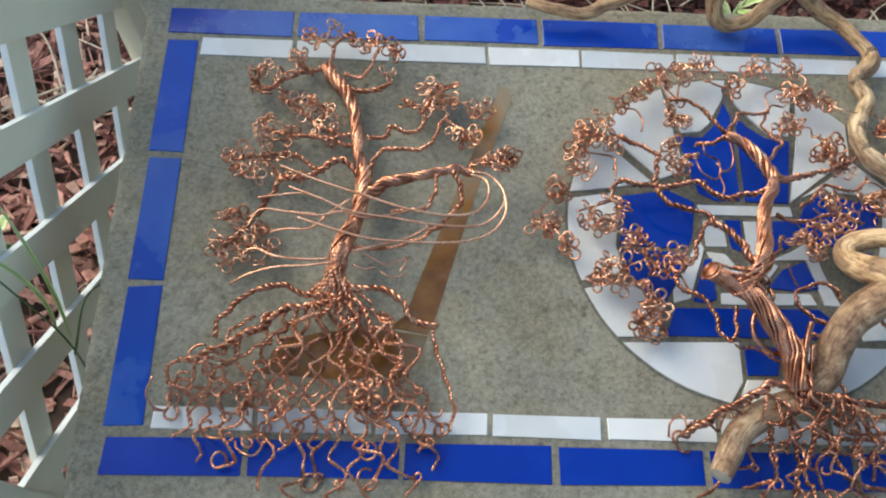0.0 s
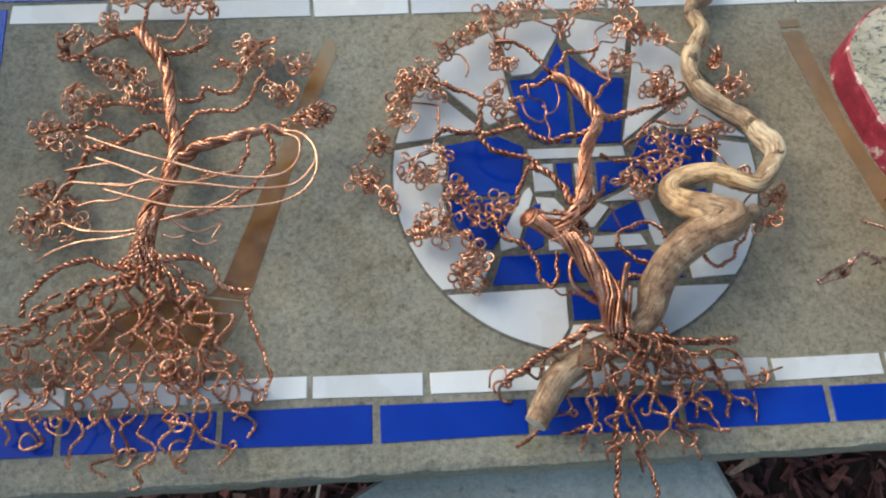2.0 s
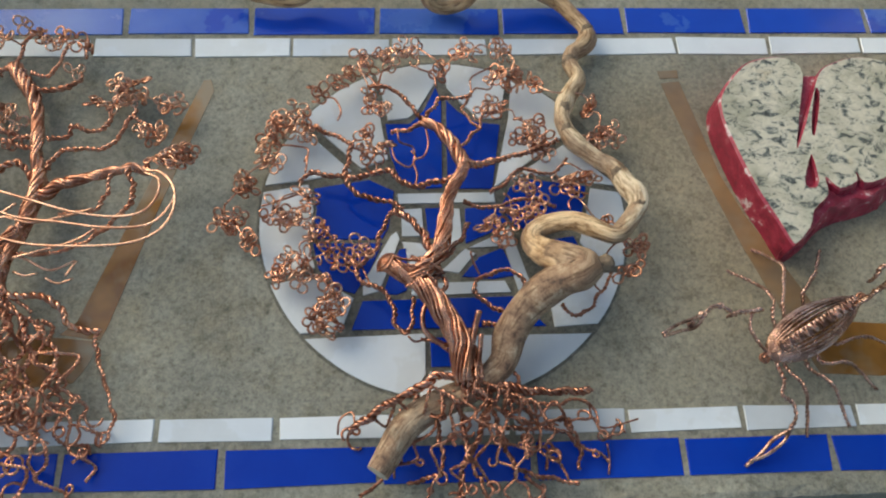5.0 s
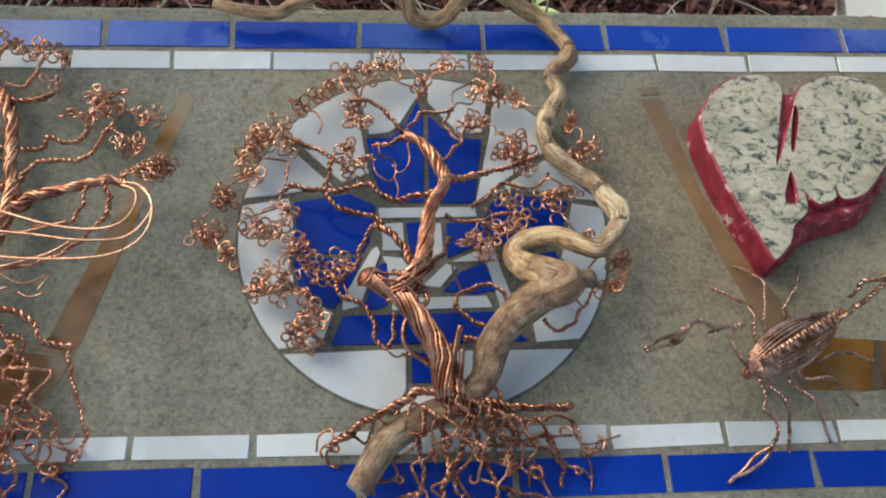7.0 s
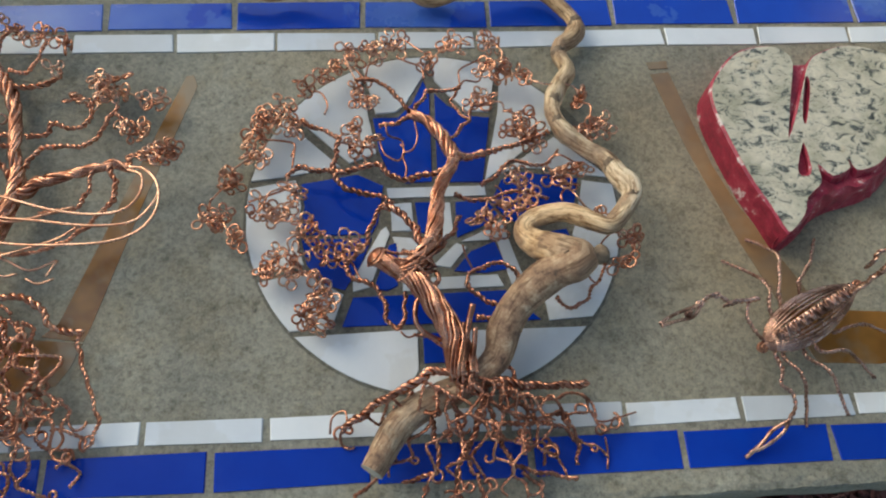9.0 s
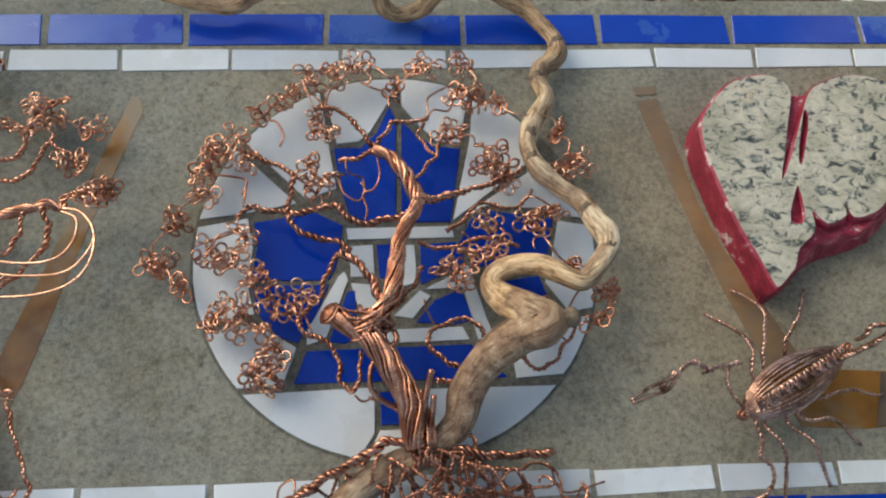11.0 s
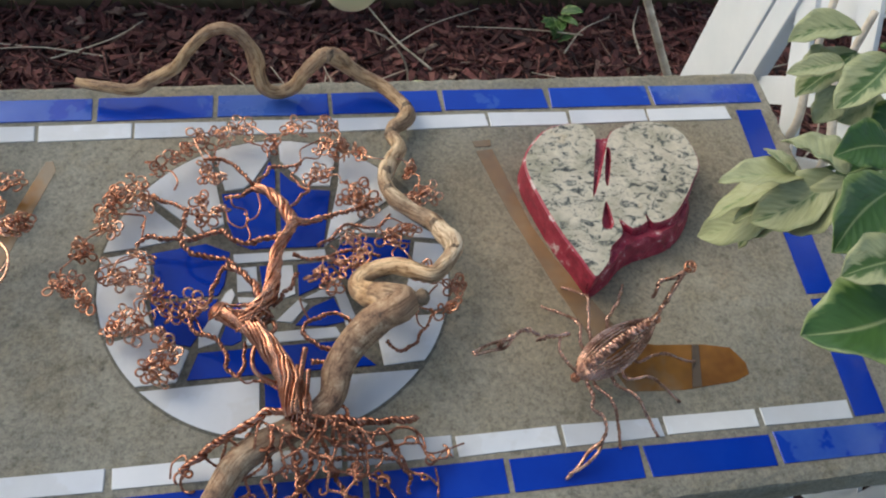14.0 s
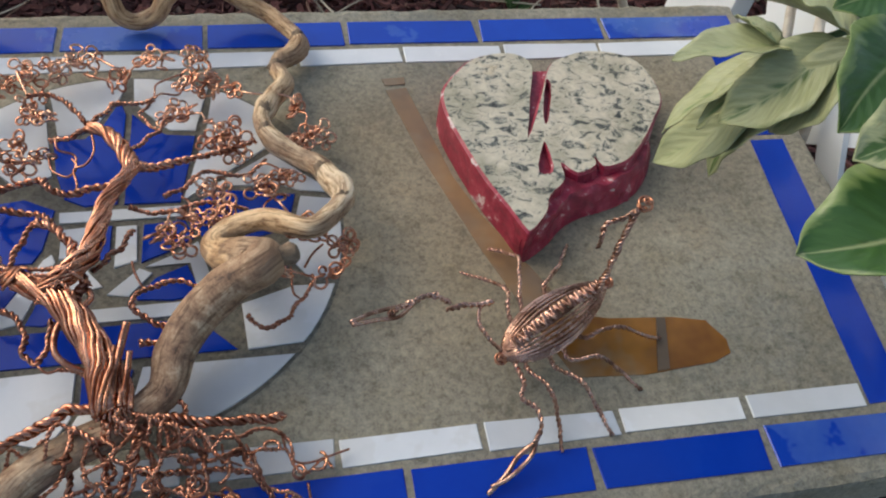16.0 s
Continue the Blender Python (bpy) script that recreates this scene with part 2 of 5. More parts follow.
def mulch(name, stops):
    m, n, l, b = shader(name, 0.85)
    g = n.new("ShaderNodeNewGeometry")
    r = ramp(n, stops)
    l.new(g.outputs["Random Per Island"], r.inputs["Fac"])
    a = noise_tex(n, l, 120, 4, 0.7)
    ra = ramp(n, [(0.3, (0.45, 0.42, 0.4)), (0.65, (1.15, 1.1, 1.1))])
    l.new(a.outputs["Fac"], ra.inputs["Fac"])
    c = mix(n, l, "MULTIPLY", r.outputs["Color"], ra.outputs["Color"], 0.9)
    l.new(c, b.inputs["Base Color"])
    bump(n, l, b, a.outputs["Fac"], 0.6, 0.003)
    return m


mulch_mat = mulch("red_mulch", [(0.0, (0.028, 0.013, 0.012)), (0.35, (0.085, 0.028, 0.026)), (0.7, (0.175, 0.060, 0.053)), (0.95, (0.22, 0.10, 0.08)), (1.0, (0.36, 0.27, 0.20))])
# lighter mulch copy, with the left bed's direct sun put into its colour
sunlit_mulch_mat = mulch("sunlit_mulch", [(0.0, (0.10, 0.045, 0.038)), (0.3, (0.34, 0.15, 0.125)), (0.65, (0.56, 0.29, 0.24)), (0.88, (0.66, 0.42, 0.34)), (1.0, (0.78, 0.64, 0.48))])


def leafy(name, green, pale, edge, rough=0.4):
    """Green heart feathering out along the side veins into a pale margin."""
    m, n, l, b = shader(name, rough)
    tc = n.new("ShaderNodeTexCoord")
    sep = n.new("ShaderNodeSeparateXYZ")
    l.new(tc.outputs["UV"], sep.inputs["Vector"])
    info = n.new("ShaderNodeObjectInfo")
    shift = n.new("ShaderNodeVectorMath")
    shift.operation = "ADD"
    l.new(tc.outputs["UV"], shift.inputs[0])
    far = n.new("ShaderNodeMath")
    far.operation = "MULTIPLY"
    l.new(info.outputs["Random"], far.inputs[0])
    far.inputs[1].default_value = 40.0
    l.new(far.outputs["Value"], shift.inputs[1])

    def streak(sx, sy, detail):
        mp = n.new("ShaderNodeMapping")
        mp.inputs["Scale"].default_value = (sx, sy, 1)
        l.new(shift.outputs["Vector"], mp.inputs["Vector"])
        t = n.new("ShaderNodeTexNoise")
        t.inputs["Scale"].default_value, t.inputs["Detail"].default_value = 1.0, detail
        l.new(mp.outputs["Vector"], t.inputs["Vector"])
        return t.outputs["Fac"]

    def sums(a, k, c):
        x = n.new("ShaderNodeMath")
        x.operation = "MULTIPLY_ADD"
        l.new(a, x.inputs[0])
        x.inputs[1].default_value = k
        if isinstance(c, float):
            x.inputs[2].default_value = c
        else:
            l.new(c, x.inputs[2])
        return x.outputs["Value"]

    d = sums(streak(9, 1.2, 3), 1.15, sums(info.outputs["Random"], 0.28, sep.outputs["Y"]))
    r = ramp(n, [(0.0, green), (edge * 0.5, green), (edge * 0.5 + 0.035, tuple(0.55 * g + 0.45 * p for g, p in zip(green, pale))), (edge * 0.5 + 0.12, pale)])
    l.new(sums(d, 0.5, 0.0), r.inputs["Fac"])
    fine = streak(30, 3, 4)
    rv = ramp(n, [(0.3, (0.74, 0.78, 0.70)), (0.7, (1.14, 1.12, 1.1))])
    l.new(fine, rv.inputs["Fac"])
    c = mix(n, l, "MULTIPLY", r.outputs["Color"], rv.outputs["Color"], 0.75)
    spot = streak(4, 5, 3)
    rp = ramp(n, [(0.66, (1, 1, 1)), (0.74, (0.62, 0.50, 0.30))])
    l.new(spot, rp.inputs["Fac"])
    c = mix(n, l, "MULTIPLY", c, rp.outputs["Color"], 0.5)
    rib = ramp(n, [(0.0, (0.8, 0.8, 0.8)), (0.06, (0, 0, 0))])
    l.new(sep.outputs["Y"], rib.inputs["Fac"])
    c = mix(n, l, "MIX", c, (0.30, 0.34, 0.17), rib.outputs["Color"])
    l.new(c, b.inputs["Base Color"])
    vein = n.new("ShaderNodeMath")
    vein.operation = "SINE"
    l.new(sums(sep.outputs["X"], 62.0, 0.0), vein.inputs[0])
    bump(n, l, b, sums(vein.outputs["Value"], 0.3, fine), 0.22, 0.0018)
    return m


varieg_mat = leafy("variegated_leaf", (0.055, 0.11, 0.028), (0.305, 0.33, 0.18), 0.84)
cream_mat = leafy("pale_variegated_leaf", (0.13, 0.20, 0.075), (0.335, 0.355, 0.20), 0.62)
green_mat = leafy("green_leaf", (0.045, 0.105, 0.026), (0.19, 0.26, 0.09), 1.45, 0.32)
weed_mat = leafy("pale_weed_leaf", (0.34, 0.48, 0.11), (0.60, 0.68, 0.38), 1.0)


# ---- mesh helpers ----
def mesh_object(name, bm, material, parent=None, label="", smooth=False):
    me = bpy.data.meshes.new(name)
    bm.normal_update()
    bm.to_mesh(me)
    bm.free()
    for x in material if isinstance(material, (list, tuple)) else [material]:
        me.materials.append(x)
    if smooth:
        me.polygons.foreach_set("use_smooth", [True] * len(me.polygons))
    ob = new(name, me)
    if parent is not None:
        ob.parent = parent
    if label:
        tagged(ob, label)
    return ob


def part(name, bm, material, parent, label="", smooth=False):
    return mesh_object(name, bm, material, parent, label, smooth)


def thing(name, label, category, group="", at=(0, 0, 0), kind=""):
    ob = new(name)
    ob.empty_display_size = 0.05
    ob.location = at
    return tagged(ob, label, category, group, kind)


def box(bm, lo, hi, bevel=0.0, m=None):
    r = bmesh.ops.create_cube(bm, size=1)
    size = [h - l for l, h in zip(lo, hi)]
    mid = [(h + l) / 2 for l, h in zip(lo, hi)]
    bmesh.ops.transform(bm, verts=r["verts"], matrix=Matrix.Translation(mid) @ Matrix.Diagonal((*size, 1)))
    if bevel:
        edges = list({e for v in r["verts"] for e in v.link_edges})
        bmesh.ops.bevel(bm, geom=edges, offset=bevel, segments=2, affect="EDGES", profile=0.6)
    if m is not None:
        bmesh.ops.transform(bm, verts=bm.verts[:], matrix=m)
    return bm


def prism(outline, z0, z1, inset=0.0008, holes=(), mats=(0, 0)):
    """A flat-topped piece with an eased upper edge, from an outline in metres."""
    bm = bmesh.new()
    loops = [outline, *holes]
    tops, edges = [], []
    for k, lp in enumerate(loops):
        c = Vector((sum(p[0] for p in lp) / len(lp), sum(p[1] for p in lp) / len(lp), 0))
        a = [bm.verts.new((x, y, z0)) for x, y in lp]
        s = 1 if k == 0 else -1
        b = [bm.verts.new((x, y, z1 - inset)) for x, y in lp]
        t = []
        for x, y in lp:
            d = (c - Vector((x, y, 0)))
            d = d.normalized() * inset * s if d.length > 1e-6 else d
            t.append(bm.verts.new((x + d.x, y + d.y, z1)))
        n = len(lp)
        for lo, hi in ((a, b), (b, t)):
            for i in range(n):
                f = bm.faces.new((lo[i], lo[(i + 1) % n], hi[(i + 1) % n], hi[i]))
                f.material_index = mats[1]
        for i in range(n):
            e = bm.edges.get((t[i], t[(i + 1) % n]))
            edges.append(e)
        tops.append(t)
    if holes:
        r = bmesh.ops.triangle_fill(bm, use_beauty=True, use_dissolve=False, edges=edges)
        for g in r["geom"]:
            if isinstance(g, bmesh.types.BMFace):
                g.material_index = mats[0]
    else:
        f = bm.faces.new(tops[0])
        f.material_index = mats[0]
        if len(tops[0]) > 4:
            bmesh.ops.triangulate(bm, faces=[f])
    bmesh.ops.recalc_face_normals(bm, faces=bm.faces[:])
    return bm


def mm(p):
    """Millimetres from the middle of the bench top, in metres of the world."""
    return np.array((p[0] / 1000, p[1] / 1000, TOP + p[2] / 1000))


def glide(points, step):
    """A smooth line through the points, in even steps."""
    p = np.array(points, float)
    if len(p) == 2:
        p = np.array([p[0], (p[0] + p[1]) / 2, p[1]])
    p = np.vstack([2 * p[0] - p[1], p, 2 * p[-1] - p[-2]])
    out = []
    for i in range(1, len(p) - 2):
        n = max(2, int(np.linalg.norm(p[i + 1] - p[i]) / step) + 1)
        t = np.linspace(0, 1, n, endpoint=False)[:, None]
        a, b, c, d = p[i - 1:i + 3]
        out.append(0.5 * (2 * b + (c - a) * t + (2 * a - 5 * b + 4 * c - d) * t**2 + (3 * b - a - 3 * c + d) * t**3))
    return np.vstack([*out, p[-2:-1]])


def axes_along(path):
    t = np.gradient(path, axis=0)
    t /= np.linalg.norm(t, axis=1)[:, None] + 1e-12
    n = np.cross(t[0], (0.3, 0.2, 0.93))
    n /= np.linalg.norm(n) + 1e-12
    ns = []
    for k in t:
        n = n - k * (n @ k)
        n /= np.linalg.norm(n) + 1e-12
        ns.append(n)
    ns = np.array(ns)
    return t, ns, np.cross(t, ns)


class Wires:
    """Collects swept round wires for one mesh."""

    def __init__(self):
        self.v, self.f, self.uv, self.n = [], [], [], 0

    def tube(self, path, radius, sides=6, caps=True):
        path = np.asarray(path)
        k = len(path)
        rad = np.broadcast_to(np.asarray(radius, float), (k,))
        _, a, b = axes_along(path)
        ang = np.linspace(0, 2 * np.pi, sides, endpoint=False)
        ring = path[:, None] + rad[:, None, None] * (np.cos(ang)[None, :, None] * a[:, None] + np.sin(ang)[None, :, None] * b[:, None])
        self.v.append(ring.reshape(-1, 3))
        i, j = np.meshgrid(np.arange(k - 1), np.arange(sides), indexing="ij")
        q = np.stack([i * sides + j, i * sides + (j + 1) % sides, (i + 1) * sides + (j + 1) % sides, (i + 1) * sides + j], -1).reshape(-1, 4) + self.n
        self.f += q.tolist()
        if caps:
            self.f.append([self.n + s for s in range(sides)][::-1])
            self.f.append([self.n + (k - 1) * sides + s for s in range(sides)])
        self.n += k * sides

    def twist(self, path, radius, strands, pitch=None, fray=0.0):
        path = np.asarray(path)
        _, a, b = axes_along(path)
        run = np.r_[0, np.cumsum(np.linalg.norm(np.diff(path, axis=0), axis=1))]
        rad = np.broadcast_to(np.asarray(radius, float), (len(path),))
        pitch = pitch or (4.3 if strands < 6 else 13.0 if strands < 12 else 17.0) * float(rad.mean())
        off = {2: 0.54, 3: 0.56, 4: 0.6, 5: 0.66}.get(strands, 0.8)
        each = {2: 0.54, 3: 0.48, 4: 0.44, 5: 0.42}.get(strands, 3.2 / strands)
        if strands > 5:
            self.tube(path, rad * 0.72, 8)
        rad = rad * (1 + 0.09 * np.sin(run / pitch * 2.1 + strands) + 0.06 * np.sin(run / pitch * 4.7))
        for s in range(strands):
            ph = 2 * np.pi * (run / pitch + s / strands) + 0.7 * np.sin(run / pitch * 1.3 + s * 0.4) + random.uniform(-0.25, 0.25)
            o = (rad * off * random.uniform(0.88, 1.12))[:, None] * (np.cos(ph)[:, None] * a + np.sin(ph)[:, None] * b)
            self.tube(path + o, rad * each * random.uniform(0.85, 1.1), 6)

    def place(self, name, material, parent, label=""):
        me = bpy.data.meshes.new(name)
        me.from_pydata(np.vstack(self.v).tolist(), [], self.f)
        me.materials.append(material)
        me.polygons.foreach_set("use_smooth", [True] * len(me.polygons))
        ob = new(name, me)
        ob.parent = parent
        if label:
            tagged(ob, label)
        return ob


# ---- ground ----
bm = bmesh.new()
bmesh.ops.create_grid(bm, x_segments=40, y_segments=40, size=60)
ground = mesh_object("ground", bm, soil_mat)
tagged(ground, "dark soil under shredded red bark mulch", "ground", kind="structure")


def chips(name, count, area, seed, mat=None):
    rng = np.random.default_rng(seed)
    x0, x1, y0, y1 = area
    vs, fs = [], []
    for i in range(count):
        long, wide, thick = rng.uniform(0.012, 0.064), rng.uniform(0.003, 0.018), rng.uniform(0.002, 0.007)
        if rng.random() < 0.3:
            long, wide = long * 1.5, rng.uniform(0.0015, 0.003)
        taper, skew = rng.uniform(0.05, 0.75), rng.uniform(-0.3, 0.3)
        base = np.array([(-long, -wide, -thick), (long, -wide * taper, -thick), (long * (1 + skew * 0.3), wide * taper, -thick), (-long, wide, -thick),
                         (-long, -wide, thick), (long, -wide * taper, thick * 0.6), (long * (1 + skew * 0.3), wide * taper, thick * 0.5), (-long * 0.9, wide, thick)]) / 2
        m = np.array(Euler((rng.normal(0, 0.35), rng.normal(0, 0.3), rng.uniform(0, 6.28))).to_matrix())
        p = base @ m.T + (rng.uniform(x0, x1), rng.uniform(y0, y1), rng.uniform(0.002, 0.024))
        k = len(vs)
        vs += p.tolist()
        fs += [[k + a for a in q] for q in ((3, 2, 1, 0), (4, 5, 6, 7), (0, 1, 5, 4), (1, 2, 6, 5), (2, 3, 7, 6), (3, 0, 4, 7))]
    me = bpy.data.meshes.new(name)
    me.from_pydata(vs, [], fs)
    me.materials.append(mat or mulch_mat)
    return tagged(new(name, me), "loose shredded red-brown bark mulch on the soil", "mulch", kind="stuff")


chips("bark_mulch", 20000, (-0.8, 1.6, 0.22, 0.89), 3)
chips("bark_mulch", 4200, (-1.5, -0.5, -0.7, 0.24), 4, sunlit_mulch_mat)
chips("bark_mulch", 1800, (-1.5, -0.75, 0.2, 0.6), 7, sunlit_mulch_mat)
chips("bark_mulch", 3600, (-0.6, 1.0, -0.62, -0.1), 5)
chips("bark_mulch", 2600, (0.55, 1.4, -0.5, 0.24), 6)

# ---- bench ----
bench = thing("garden_bench", "grey cast concrete garden bench with inlaid blue and white glazed tiles", "bench")
bm = bmesh.new()
box(bm, (-0.595, -0.240, TOP - 0.062), (0.610, 0.277, TOP), 0.007)
bmesh.ops.subdivide_edges(bm, edges=[e for e in bm.edges if e.calc_length() > 0.1], cuts=110, use_grid_fill=True)
for v in bm.verts:
    if v.co.z < TOP - 0.001 or abs(v.co.x) > 0.585 or v.co.y > 0.27 or v.co.y < -0.232:
        v.co += noise.noise_vector(v.co * 38) * 0.0013 + noise.noise_vector(v.co * 110) * 0.0013
part("slab", bm, concrete_mat, bench, "rough grey concrete slab with worn edges")


def support(outline, z0, z1, name):
    part(name, prism(outline, z0, z1, 0.008), support_mat, bench, "smooth pale grey concrete support")


support([(-0.20, -0.10), (0.105, -0.10), (0.105, -0.236), (0.125, -0.285), (0.10, -0.305), (-0.26, -0.305), (-0.285, -0.29), (-0.262, -0.272), (-0.20, -0.238)], TOP - 0.10, TOP - 0.064, "seat_support")
support([(-0.17, -0.08), (0.08, -0.08), (0.08, -0.22), (-0.17, -0.22)], 0.0, TOP - 0.1, "pedestal")


def skew(x):
    return -0.0125 * (x + 0.25)


def straight_tile(x0, x1, y0, y1, mat, k0=0.0, k1=0.0):
    j = lambda: random.uniform(-0.0012, 0.0012)
    o = [(x0 + j(), y0 + k0 + j()), (x1 + j(), y0 + k1 + j()), (x1 + j(), y1 + k1 + j()), (x0 + j(), y1 + k0 + j())]
    name = "blue_tile" if mat is not white_tile else "white_tile"
    part(name, prism(o, TOP - 0.006, TOP + 0.0012), mat, bench)


G = 0.0028
for a, b in zip((-0.574, -0.443, -0.315, -0.191, -0.065, 0.062, 0.191, 0.321, 0.452), (-0.443, -0.315, -0.191, -0.065, 0.062, 0.191, 0.321, 0.452, 0.600)):
    straight_tile(a + G, b - G, 0.2255, 0.2565, film_sheen_tile)
for a, b in zip((-0.538, -0.443, -0.345, -0.247, -0.150, -0.052, 0.046, 0.144, 0.242, 0.340, 0.439), (-0.443, -0.345, -0.247, -0.150, -0.052, 0.046, 0.144, 0.242, 0.340, 0.439, 0.548)):
    straight_tile(a + G * 0.7, b - G * 0.7, 0.1995, 0.2195, white_tile)
for a, b in zip((-0.534, -0.447, -0.349, -0.251, -0.154, -0.056, 0.042, 0.140, 0.240, 0.341, 0.440), (-0.447, -0.349, -0.251, -0.154, -0.056, 0.042, 0.140, 0.240, 0.341, 0.440, 0.540)):
    straight_tile(a + G * 0.8, b - G * 0.8, -0.1755, -0.1565, white_tile, skew(a), skew(b))
for a, b in zip((-0.570, -0.453, -0.325, -0.197, -0.069, 0.058, 0.184, 0.313, 0.445), (-0.453, -0.325, -0.197, -0.069, 0.058, 0.184, 0.313, 0.445, 0.580)):
    straight_tile(a + G, b - G, -0.2125, -0.1825, film_sheen_tile if a > 0.44 else blue_tile, skew(a), skew(b))
for a, b in ((0.088, 0.216), (-0.042, 0.082), (-0.170, -0.048)):
    straight_tile(-0.5695, -0.538, a, b, end_tile)
for a, b, x in ((0.088, 0.2135, 0.555), (-0.047, 0.082, 0.549), (-0.184, -0.053, 0.544)):
    o = [(x - 0.004, a), (x + 0.029, a), (x + 0.036, b), (x + 0.003, b)]
    part("blue_tile", prism(o, TOP - 0.006, TOP + 0.0012), blue_tile, bench)

# round medallion
CX, CY, CR = -0.006, 0.020, 0.171
ring = [(CX + CR * math.cos(i * math.tau / 96), CY + CR * math.sin(i * math.tau / 96)) for i in range(96)]
medallion = part("medallion", prism(ring, TOP - 0.004, TOP + 0.0006, 0.0004), grout_mat, bench, "round mosaic of cut blue and white tiles in dark grout")


def inlay(mat, pts):
    """A cut piece of tile; an edge between two rim points follows the rim."""
    o = []
    for (x, y), (u, w) in zip(pts, pts[1:] + pts[:1]):
        o.append((x / 1000, y / 1000))
        rim = [math.hypot(a / 1000 - CX, b / 1000 - CY) > 0.165 for a, b in ((x, y), (u, w))]
        if all(rim):
            a0, a1 = math.atan2(y / 1000 - CY, x / 1000 - CX), math.atan2(w / 1000 - CY, u / 1000 - CX)
            d = (a1 - a0 + math.pi) % math.tau - math.pi
            n = max(1, int(abs(d) / 0.06))
            o += [(CX + 0.1685 * math.cos(a0 + d * i / n), CY + 0.1685 * math.sin(a0 + d * i / n)) for i in range(1, n)]
    name = "blue_tile" if mat is blue_tile else "white_tile"
    part(name, prism(o, TOP - 0.003, TOP + 0.0020, 0.0006), mat, medallion)


# hockey-stick shaped inlays
def stick(shaft, blade, shaft_mat, tape=None):
    s = thing("inlaid_stick", "amber lacquered wooden hockey-stick shape set flush in concrete", "inlay", "stick inlays on the bench")
    for name, o, h, mat in (("shaft", shaft, 0.0004, shaft_mat), ("blade", blade, 0.0006, stick_mat)):
        part(name, prism([(x / 1000, y / 1000) for x, y in o], TOP - 0.004, TOP + h, 0.0003), mat, s)
    if tape:
        part("tape", prism([(x / 1000, y / 1000) for x, y in tape], TOP - 0.003, TOP + 0.0017, 0.0003), tape_mat, s, "dark band of tape on the blade")


inlay(blue_tile, [(-9, 161), (-4, 146), (-7, 51), (-31, 50), (-46, 58), (-54, 84), (-59, 120), (-35, 120), (-21, 135)])
inlay(blue_tile, [(1, 146), (12, 133), (29, 121), (52, 118), (40, 49), (-2, 50)])
inlay(blue_tile, [(-126, 52), (-75, 60), (-52, 48), (-55, 28), (-58, 11), (-64, 0), (-93, 0), (-127, 2), (-123, 30)])
inlay(blue_tile, [(-126, -3), (-64, -4), (-75, -30), (-89, -52), (-104, -47), (-121, -28)])
inlay(blue_tile, [(-49, -11), (-42, -9), (-43, -50), (-52, -54), (-64, -52), (-56, -30)])
inlay(blue_tile, [(-82, -59), (51, -58), (79, -86), (-92, -85)])
inlay(blue_tile, [(-24, -94), (9, -94), (3, -120), (-24, -120)])
inlay(blue_tile, [(71, 59), (129, 50), (121, 17), (78, 4), (59, 10), (46, 29), (57, 50)])
inlay(blue_tile, [(77, -6), (112, -1), (114, -7), (118, -19), (97, -24)])
inlay(blue_tile, [(-24, 30), (-10, 30), (-11, -3), (-22, 1)])
inlay(blue_tile, [(13, 29), (43, 31), (51, 14), (33, 3), (12, -6)])
inlay(blue_tile, [(23, -20), (45, -11), (55, -38), (35, -41), (7, -38)])
inlay(white_tile, [(-172, 49), (-131, 56), (-126, 30), (-131, 1), (-124, -27), (-165, -34), (-174, 2)])
inlay(white_tile, [(-171, 56), (-142, 120), (-91, 69), (-131, 61)])
inlay(white_tile, [(-136, 127), (-74, 174), (-71, 176), (-57, 82), (-82, 72)])
inlay(white_tile, [(-67, 177), (-39, 185), (-13, 188), (-4, 188), (-9, 166), (-27, 135), (-37, 126), (-56, 124), (-62, 155)])
inlay(white_tile, [(2, 161), (1, 188), (27, 185), (63, 174), (52, 124), (31, 126), (13, 146)])
inlay(white_tile, [(67, 172), (113, 139), (110, 102), (42, 50), (54, 98), (61, 126)])
inlay(white_tile, [(54, 56), (112, 95), (160, 50), (132, 54), (120, 60), (71, 63)])
inlay(white_tile, [(133, 48), (161, 43), (162, 7), (155, -30), (135, -33), (117, -7), (125, 16)])
inlay(white_tile, [(83, -49), (122, -37), (152, -38), (125, -85), (86, -87)])
inlay(white_tile, [(-163, -42), (-125, -34), (-90, -56), (-101, -86), (-136, -87)])
inlay(white_tile, [(-132, -92), (-28, -90), (-29, -126), (-42, -145), (-79, -132), (-113, -110)])
inlay(white_tile, [(-25, -124), (11, -124), (0, -148), (-19, -148), (-36, -146)])
inlay(white_tile, [(15, -93), (118, -94), (75, -128), (43, -141), (7, -128)])
inlay(white_tile, [(-49, 45), (41, 45), (42, 35), (-48, 35)])
inlay(white_tile, [(-46, 29), (-27, 30), (-26, 2), (-46, 2)])
inlay(white_tile, [(-7, 29), (8, 29), (9, -4), (-7, -9)])
inlay(white_tile, [(-46, -3), (-29, -5), (-14, -25), (-39, -29)])
inlay(white_tile, [(15, -10), (37, 0), (53, 10), (66, -39), (72, -55), (57, -54), (47, -9)])
inlay(white_tile, [(-82, -43), (-56, 3), (-51, 7), (-48, 0), (-67, -50), (-82, -54)])
inlay(white_tile, [(-38, -44), (45, -43), (50, -54), (-39, -55)])
inlay(white_tile, [(-11, -32), (11, -11), (20, -16), (4, -35)])
